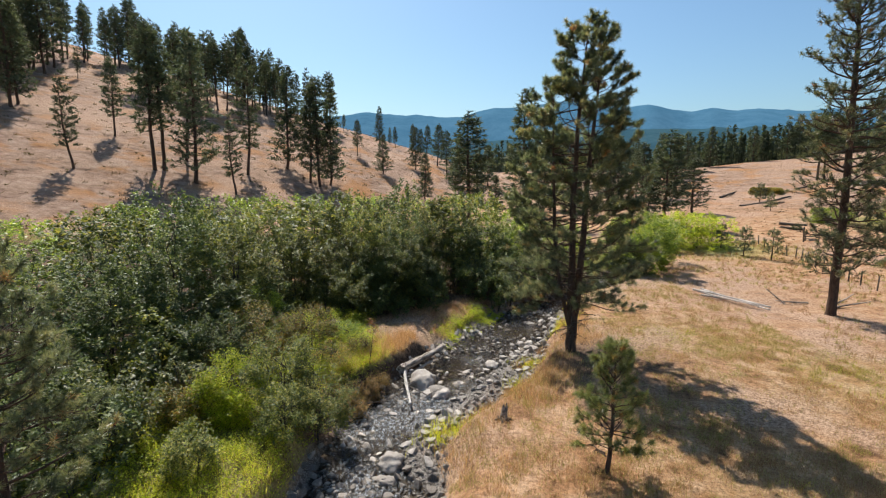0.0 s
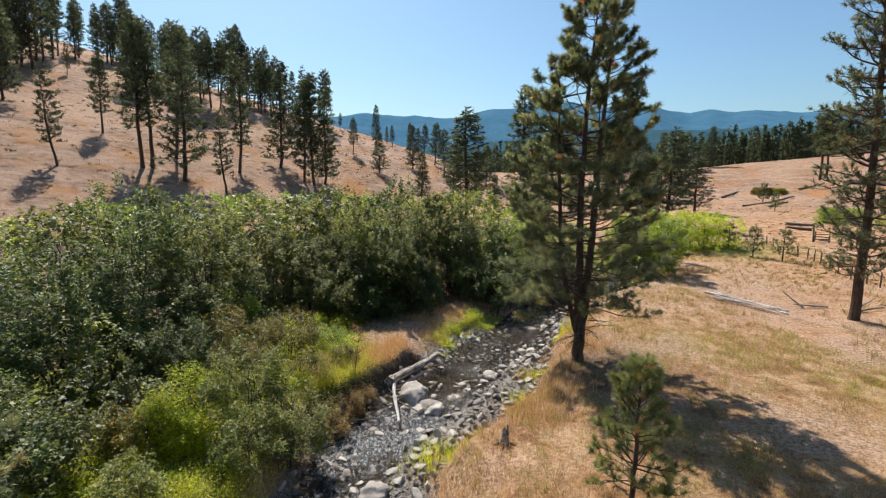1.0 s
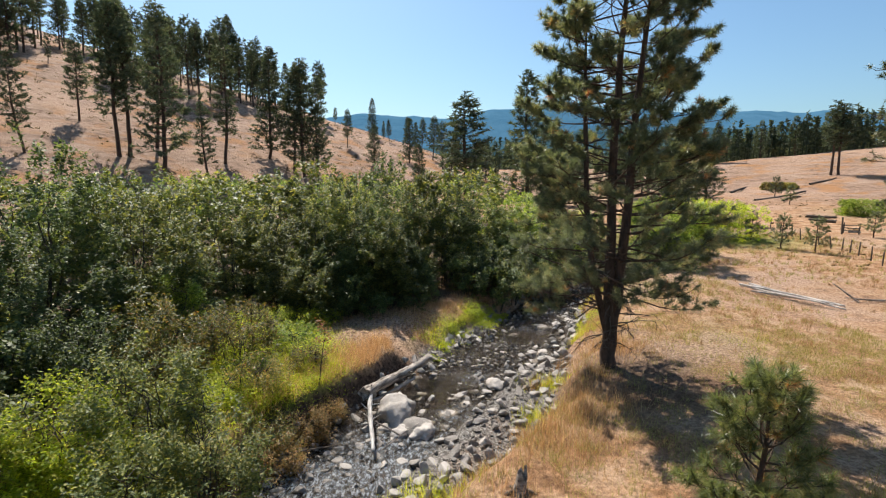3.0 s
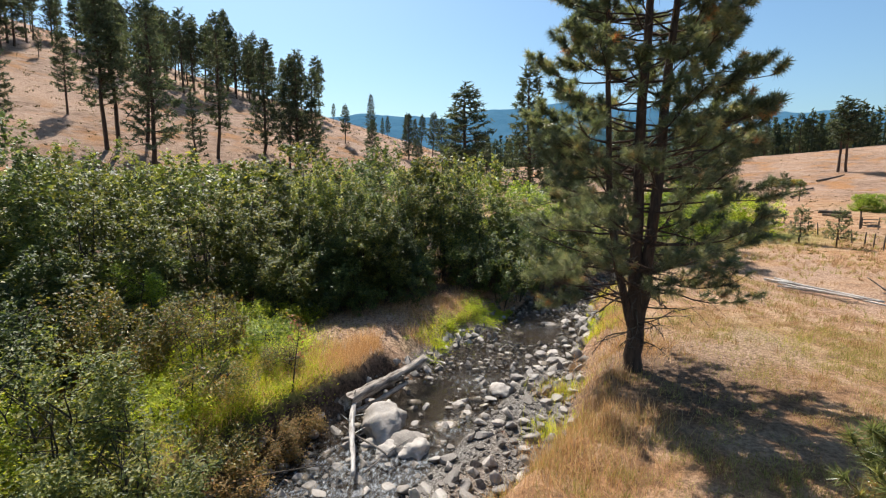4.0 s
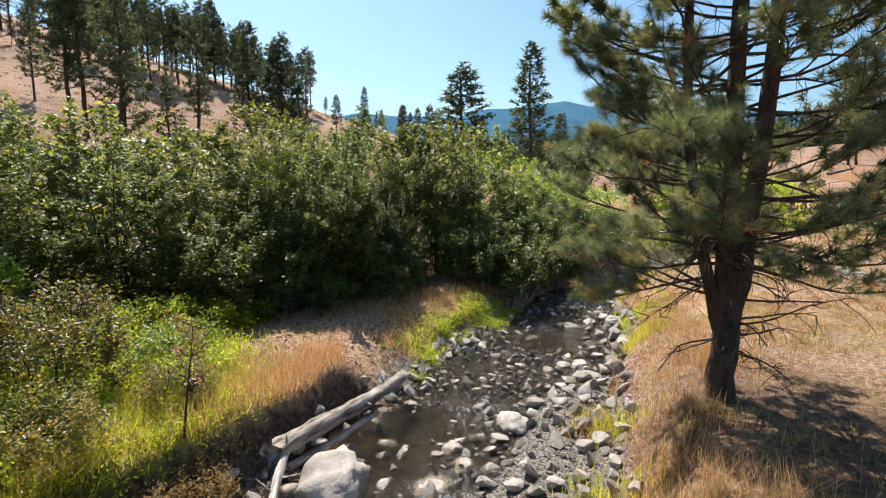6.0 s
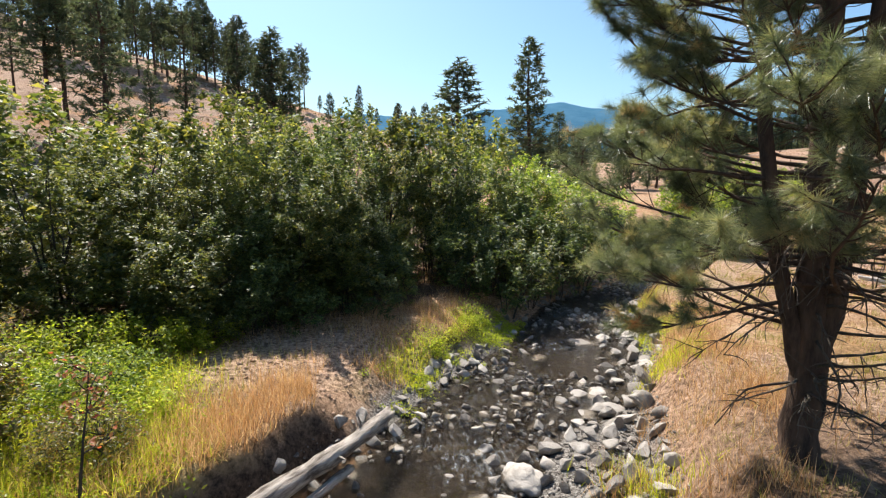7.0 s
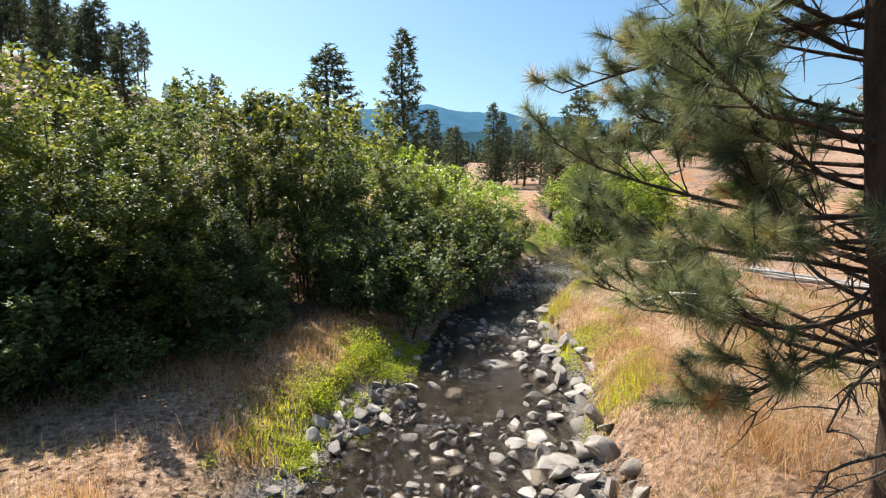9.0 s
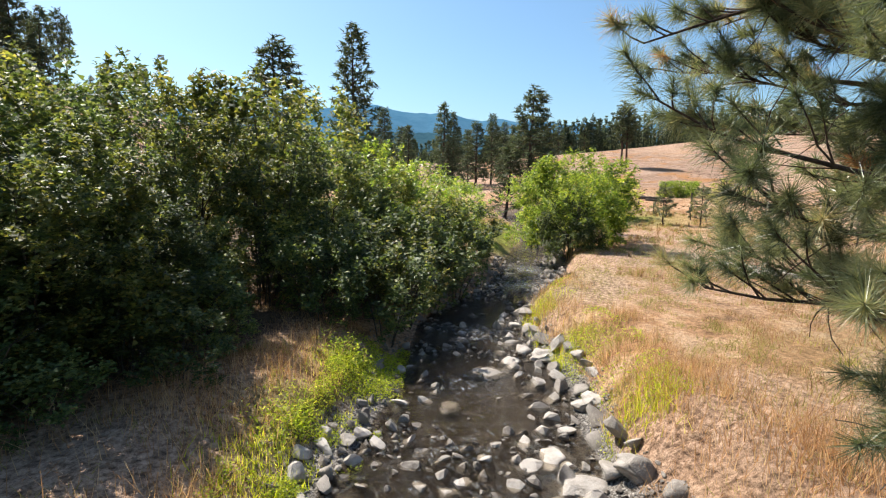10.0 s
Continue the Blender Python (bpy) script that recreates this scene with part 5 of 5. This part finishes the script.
# scattered tussocks, sage and clods that roughen the far dry slopes
b = Buf()
n = 5200
a, r = rng.uniform(-1.05, 1.1, n), 36 + 150 * rng.random(n) ** 0.8
x, y = r * np.sin(a), r * np.cos(a)
k = (ground_z(x, y) > 0.8) & (np.abs(creek(x, y)[0]) > 8)
k &= (hill(x, y) > 1.8) | (0.7 * x + 0.7 * y > 46)
x, y, r = x[k], y[k], r[k]
z, sz = ground_z(x, y), rng.uniform(0.15, 0.5, len(x)) * np.where(hill(x, y) > 1.8, 1.0, 0.4)
at = np.repeat(np.stack([x, y, z], 1), 9, 0) + rng.normal(0, 1, (9 * len(x), 3)) * np.repeat(sz, 9)[:, None] * [0.6, 0.6, 0.12]
add_blades(b, rng, at, np.repeat(sz * 0.7, 9), 0.14, 1.1)
tagged(new("dry_tussocks", b.mesh("dry_tussocks", M["tussock"])), "brown tussocks dotting the dry slopes", "grass", kind="stuff")


# ---- fallen wood ----
def log_thing(name, a, b, r0, r1, label, mat="dead", seed=1, knots=5, category="log"):
    """A fallen stem, split and knotty, with broken ends."""
    rng = np.random.default_rng(seed)
    a, b2 = np.array(a, float), np.array(b, float)
    n, sides = 26, 14
    u = np.linspace(0, 1, n)
    L = float(np.linalg.norm(b2 - a))
    line = np.stack([(u - 0.5) * L, 0.012 * L * np.sin(u * 5 + seed), 0.008 * L * np.sin(u * 4 + 2 * seed)], 1)
    rad = (r0 + (r1 - r0) * u) * (1 + 0.07 * np.sin(u * 23 + seed)) * rng.uniform(0.95, 1.05, n)
    buf = Buf()
    v, f = tube(line, rad, sides)
    groove = 1 + 0.09 * np.sin(np.arange(sides) * 2.6 + seed)
    v = (v.reshape(n, sides, 3) - line[:, None]) * groove[None, :, None] + line[:, None]
    v[0, :, 0] -= rng.uniform(-0.4, 0.9, sides) * r0
    v[-1, :, 0] += rng.uniform(-0.4, 1.2, sides) * r1
    v = v.reshape(-1, 3) + rng.normal(0, 0.035 * r0, (n * sides, 3))
    ring = np.arange(sides)
    for tip, base in ((line[0], 0), (line[-1], (n - 1) * sides)):
        buf.f3.append(np.stack([np.full(sides, len(v)), base + ring, base + (ring + 1) % sides], 1))
        v = np.concatenate([v, tip[None]])
    buf.add(v, f)
    t = new(name)
    t.empty_display_size = 0.2
    t.matrix_basis = Matrix.Translation(Vector((a + b2) / 2)) @ Vector(b2 - a).to_track_quat("X", "Z").to_matrix().to_4x4()
    tagged(t, label, category)
    part("log", buf.mesh("log", M[mat], True), t)
    for k in range(knots):
        i = int(rng.integers(2, n - 2))
        d = norm(np.array([rng.normal(0, 0.4), *rng.normal(0, 1, 2)]))
        kb = Buf()
        kb.add(*tube(bent(rng, line[i], d, rad[i] + rng.uniform(0.08, 0.3), 3, 0.1, 0.1), np.linspace(rad[i] * 0.25, 0.006, 4), 5))
        part("branch_stub", kb.mesh("branch_stub", M[mat], True), t)
    return t


log_thing("log", (-1.62, 20.0, 0.62), (0.1, 23.3, 0.52), 0.16, 0.12, "long grey weathered log lying along the cut bank", seed=1)
log_thing("log", (-1.4, 20.0, 0.42), (-0.35, 22.0, 0.25), 0.06, 0.07, "thin bleached log beside a larger one", seed=2, knots=2)
log_thing("branch", (-1.5, 20.15, 0.6), (-1.15, 17.75, 0.22), 0.07, 0.045, "bare white broken branch slanting down to the water", "dead_white", seed=3, knots=4, category="branch")
log_thing("branch", (-0.5, 18.3, 0.28), (-1.55, 19.2, 0.45), 0.025, 0.015, "thin bare stick lying over stones", seed=4, knots=3, category="branch")
log_thing("branch", (-0.95, 17.9, 0.15), (-0.1, 18.9, 0.3), 0.02, 0.012, "thin bare stick lying over stones", seed=5, knots=2, category="branch")
log_thing("branch", (-3.4, 17.2, 0.35), (-1.9, 17.9, 0.3), 0.02, 0.01, "thin drift branch at the water's edge", "twig", seed=6, knots=4, category="branch")
rng = np.random.default_rng(51)
for k in range(9):
    x0, y0 = 17.3 + rng.normal(0, 0.35), 32.3 + rng.normal(0, 0.35)
    x1, y1 = 19.6 + rng.normal(0, 0.5), 29.6 + rng.normal(0, 0.5)
    log_thing("pole", (x0, y0, on_ground(x0, y0) + 0.1 + 0.03 * k), (x1, y1, on_ground(x1, y1) + 0.12 + 0.02 * k), 0.05, 0.035, "bleached pole lying in a heap on dry grass", "dead_white", seed=60 + k, knots=2, category="pole")
for k, (x0, y0, x1, y1, up) in enumerate(((23.2, 30.8, 21.2, 30.9, 0.2), (21.6, 30.6, 20.9, 31.5, 0.8), (24.0, 29.6, 26.6, 30.2, 0.25), (24.3, 30.2, 26.2, 31.0, 0.5))):
    log_thing("branch", (x0, y0, on_ground(x0, y0) + 0.08), (x1, y1, on_ground(x1, y1) + up), 0.06, 0.02, "bare grey dead branch fallen under the pine", seed=80 + k, knots=5, category="branch")

for k, (x0, y0, x1, y1, r) in enumerate(((57.9, 95.7, 77, 109.5, 0.28), (63.9, 114, 73.6, 123.8, 0.25), (46.6, 68.1, 49, 66.5, 0.2), (46, 62.8, 44.2, 64.5, 0.2), (60, 92, 68, 99, 0.2), (84, 118, 92, 121, 0.2))):
    log_thing("log", (x0, y0, on_ground(x0, y0) + 0.2), (x1, y1, on_ground(x1, y1) + 0.2), r, r * 0.6, "long grey fallen trunk on the dry slope", "twig", seed=90 + k, knots=3)

# a dark broken stump on the bank
st = empty("stump", (1.9, 14.6, on_ground(1.9, 14.6)), "broken grey and black tree stump on the grassy bank", "stump")
b = Buf()
rng = np.random.default_rng(52)
v, f = tube([(0, 0, -0.1), (0, 0, 0.05), (0.02, 0, 0.18), (0.03, 0.02, 0.34)], [0.16, 0.12, 0.1, 0.08], 12)
v[-12:, 2] += rng.uniform(-0.12, 0.22, 12)
b.add(v + rng.normal(0, 0.012, v.shape), f)
part("stump_wood", b.mesh("stump_wood", M["dead"], True), st)
b = Buf()
for a in np.arange(0, 6.28, 1.1):
    b.add(*tube(bent(rng, (0.12 * math.cos(a), 0.12 * math.sin(a), 0.06), (math.cos(a), math.sin(a), -0.3), 0.2, 4, -0.3, 0.1), np.linspace(0.05, 0.02, 5), 6))
part("roots", b.mesh("roots", M["post"], True), st)

# ---- the fence in the meadow ----
fence = empty("fence", (31, 40, on_ground(31, 40)), "row of weathered wooden posts standing in dry grass", "fence")
rng = np.random.default_rng(53)
for k, (x, y) in enumerate(((30.1, 33.7), (30.2, 35.2), (30.3, 36.4), (30.5, 38.0), (30.9, 39.7), (31.6, 41.4), (32.2, 43.2), (32.7, 44.6), (32.8, 45.5), (32.7, 46.5), (33.0, 48.2), (33.6, 51.2), (34.3, 53.3), (35.0, 56), (36, 59))):
    b = Buf()
    z = on_ground(x, y)
    lean = rng.normal(0, 0.06, 2)
    v, f = tube([(x, y, z - 0.1), (x + lean[0] * 0.5, y + lean[1] * 0.5, z + 0.55), (x + lean[0], y + lean[1], z + 0.98 + rng.normal(0, 0.06)), (x + lean[0], y + lean[1], z + 1.06)], [0.05, 0.048, 0.042, 0.015], 8)
    b.add(v, f)
    p = part("post", b.mesh("post", M["post"], True), fence)
    p.matrix_parent_inverse = fence.matrix_basis.inverted()

# an old corral gate: a leaning post, weathered rails and a pale plank
gate = empty("corral_gate", (39.8, 54.2, on_ground(39.8, 54.2)), "old weathered corral gate with leaning posts and rails", "gate", scale=0.7)
for name, a, b2, r in (("post", (0, 0, -0.1), (-0.12, 0, 2.3), 0.11), ("post", (1.9, -0.6, -0.1), (1.95, -0.6, 1.5), 0.09), ("post", (0.9, 0.9, -0.1), (0.95, 0.9, 1.5), 0.09),
                       ("rail", (0, -0.1, 0.45), (1.9, -0.7, 0.5), 0.06), ("rail", (0, -0.1, 0.85), (1.9, -0.7, 0.8), 0.06), ("rail", (0, -0.1, 1.2), (1.9, -0.7, 1.25), 0.06), ("rail", (0, 0.1, 0.9), (0.9, 0.85, 0.95), 0.06)):
    b = Buf()
    b.add(*tube(np.linspace(a, b2, 5), np.full(5, r) * [1, 1.05, 0.95, 1, 0.9], 7))
    part(name, b.mesh(name, M["post"], True), gate)
b = Buf()
b.add(*tube([(0.5, -0.45, 0.3), (1.2, -0.65, 0.33), (1.9, -0.9, 0.3)], [0.12, 0.13, 0.12], 4))
part("plank", b.mesh("plank", M["dead"]), gate, "pale bleached plank")

# ---- stones of the creek ----
big_rocks = [rock_mesh(300 + k, 0.9, 6, 4, (0.33, 0.47), 0.28).mesh("boulder", M["stone"], True) for k in range(5)]
BOULDERS = [
    (-0.65, 19.85, 1.5, 0.85, 65, 0, "large cracked grey boulder beside the bleached branch"),
    (-0.25, 19.3, 1.15, 0.6, 150, 1, "large cracked grey boulder beside the bleached branch"),
    (0.05, 18.95, 0.8, 0.8, 70, 3, "grey boulder with flat faces in the creek"),
    (-0.5, 18.95, 0.75, 0.7, 20, 0, "grey boulder with flat faces in the creek"),
    (-0.95, 19.3, 0.6, 0.7, 200, 1, "grey boulder with flat faces in the creek"),
    (-1.45, 14.15, 0.95, 0.75, 40, 2, "smooth pale rounded boulder in the creek"),
    (-1.6, 13.45, 0.75, 0.5, 10, 3, "flat grey boulder in the creek"),
    (2.35, 22.2, 0.8, 0.75, 110, 1, "angular grey boulder standing in the creek"),
    (1.15, 21.35, 0.5, 0.5, 15, 0, "rounded grey boulder at the pool's edge"),
    (1.3, 20.8, 0.5, 0.45, 95, 3, "rounded grey boulder at the pool's edge"),
    (0.75, 20.2, 0.65, 0.35, 65, 4, "flat pale stone slab in the pool"),
    (4.56, 24.6, 0.8, 0.4, 30, 4, "flat pale stone slab at the water's edge"),
    (4.6, 25.4, 0.65, 0.42, 80, 3, "flat pale stone slab at the water's edge"),
    (5.2, 24.3, 0.6, 0.6, 140, 2, "pale boulder at the foot of the bank"),
    (6.2, 26.4, 0.55, 0.45, 50, 0, "grey stone at the foot of the bank"),
    (5.2, 28.9, 0.85, 0.3, 10, 4, "flat pale stone slab in the creek"),
    (6.1, 29.3, 0.55, 0.6, 60, 1, "pale standing stone at the water's edge"),
    (6.9, 29.1, 0.75, 0.45, 33, 2, "rounded grey boulder in green grass"),
    (3.8, 27.6, 0.5, 0.32, 75, 3, "grey stone in the creek"),
    (5.6, 31.2, 0.7, 0.3, 25, 4, "flat stone in shallow water"),
]
for x, y, s, tall, turn, k, label in BOULDERS:
    t = new("boulder", big_rocks[k])
    t.matrix_basis = pose(x, y, max(on_ground(x, y), -0.12) + 0.14 * tall * s, 0, 0, turn) @ Matrix.Diagonal((s, s, s * tall * 0.9, 1))
    tagged(t, label, "boulder", "boulders in the creek")

rng = np.random.default_rng(54)
shapes = [rock_mesh(320 + k, 0.72, 9, 2, (0.1, 0.34), 0.3) for k in range(12)]
shape_meshes = [s.mesh("stone", M["stone"], k % 4 == 0) for k, s in enumerate(shapes)]
small = [rock_mesh(340 + k, 0.7, 4, 1, (0.12, 0.36), 0.3) for k in range(6)]
bed = empty("creek_stones", (2, 22, 0), "grey and pale rounded stones strewn along the creek bed", "stones", "")
tagged(bed, kind="structure")
N = 230000
y = rng.uniform(11.5, 43, N)
cx, cw, cs = np.interp(y, _fy, _fx), np.interp(y, _fy, _fw), np.sqrt(1 + np.interp(y, _fy, _fs) ** 2)
uu = rng.uniform(-1.12, 1.2, N)
x = cx + uu * cw * cs
z = ground_z(x, y)
pool = bump(x, y, 0.1, 21.9, 1.1)
want = (np.where(y > 24, 0.08, 0.2) + 0.6 * ease((np.abs(uu + 0.35 * (fbm(x, y, 2.5, 95) - 0.5)) - 0.25) / 0.7) * np.where((uu < 0) & (y > 24), 0.8, 1.0)) * (1 - pool) * (z < 0.42) * (0.06 + 1.9 * ease((vnoise(x, y, 0.9, 90) * 0.6 + vnoise(x, y, 2.7, 91) * 0.4 - 0.4) * 4.0)) * np.where((uu > -0.1) & (y < 25), 3.2, 1.0) * np.where((uu > 0.5) & (y > 24), 3.0, 1.0) * np.where(y > 31, 0.4, 1.0)
keep = np.nonzero(rng.random(N) < want * 0.9)[0]
size = 0.035 + 0.5 * rng.random(len(keep)) ** 6.5
size = size * np.where(y[keep] < 24, 1.0, np.where(uu[keep] > 0.5, 1.3, 0.85))
taken, cells, count = [], {}, 0
rest = Buf()
for j, i in enumerate(sorted(range(len(keep)), key=lambda q: -size[q])):
    k, s = keep[i], size[i]
    c = (int(x[k] // 0.6), int(y[k] // 0.6))
    near = [q for a in (-1, 0, 1) for b2 in (-1, 0, 1) for q in cells.get((c[0] + a, c[1] + b2), ())]
    if any((x[k] - q[0]) ** 2 + (y[k] - q[1]) ** 2 < (0.36 * (s + q[2])) ** 2 for q in near):
        continue
    cells.setdefault(c, []).append((x[k], y[k], s))
    zz = z[k] + 0.08 * s if s < 0.09 else max(z[k] + 0.12 * s, -0.12 * s)
    m = pose(x[k], y[k], zz, rng.normal(0, 10), rng.normal(0, 10), rng.uniform(0, 360)) @ Matrix.Diagonal((s, s, s * rng.uniform(0.8, 1.15), 1))
    if s > 0.15 and 14 < y[k] < 33 and count < 300:
        o = part("stone", shape_meshes[count % 12], bed)
        o.matrix_basis = m
        o.matrix_parent_inverse = bed.matrix_basis.inverted()
        count += 1
    elif len(cells) and (s > 0.1 or rng.random() < 0.75):
        src = (shapes if s > 0.16 else small)[int(rng.integers(12 if s > 0.16 else 6))]
        v = np.concatenate(src.v) @ np.array(m.to_3x3()).T + np.array(m.translation)
        rest.add(v, np.concatenate(src.f3))
n = 6500
y = rng.uniform(12, 32, n)
cx, cw, cs = np.interp(y, _fy, _fx), np.interp(y, _fy, _fw), np.sqrt(1 + np.interp(y, _fy, _fs) ** 2)
uu = np.where(rng.random(n) < 0.75, rng.uniform(0.1, 1.3, n), rng.uniform(-1.35, -0.7, n))
x = cx + uu * cw * cs
z = ground_z(x, y)
turned = np.array([np.array(pose(0, 0, 0, 0, 0, a).to_3x3()) for a in range(0, 360, 30)])
for k in np.nonzero((z > -0.03) & (z < 0.5) & ((uu > 0) | (y > 24)))[0]:
    src = small[k % 6]
    rest.add(src.v[0] @ turned[k % 12].T * (0.035 + 0.07 * rng.random() ** 2) + [x[k], y[k], z[k] + 0.01], src.f3[0])
o = part("pebbles", rest.mesh("pebbles", M["stone"]), bed)
o.matrix_parent_inverse = bed.matrix_basis.inverted()
tagged(o, "small pale stones and gravel of the creek bed", kind="stuff")

# clods and crumbs of the bare bank
rng = np.random.default_rng(57)
crumbs = [rock_mesh(360 + k, 0.6, 4, 1, (0.12, 0.36), 0.3) for k in range(5)]
clods = Buf()
n = 1500
x, y = rng.uniform(-4.2, 1.2, n), rng.uniform(22.8, 27.4, n)
z, want = ground_z(x, y), bare_of(x, y)
for k in range(n):
    if z[k] < 0.35 or rng.random() > want[k]:
        continue
    s = 0.02 + 0.12 * rng.random() ** 3
    src = crumbs[k % 5]
    m = np.array(pose(0, 0, 0, 0, 0, rng.uniform(0, 360)).to_3x3()) * s
    clods.add(np.concatenate(src.v) @ m.T + [x[k], y[k], z[k] + 0.1 * s], np.concatenate(src.f3))
tagged(new("soil_clods", clods.mesh("soil_clods", M["clod"])), "dry pinkish clods on the bare bank", "soil", kind="stuff")
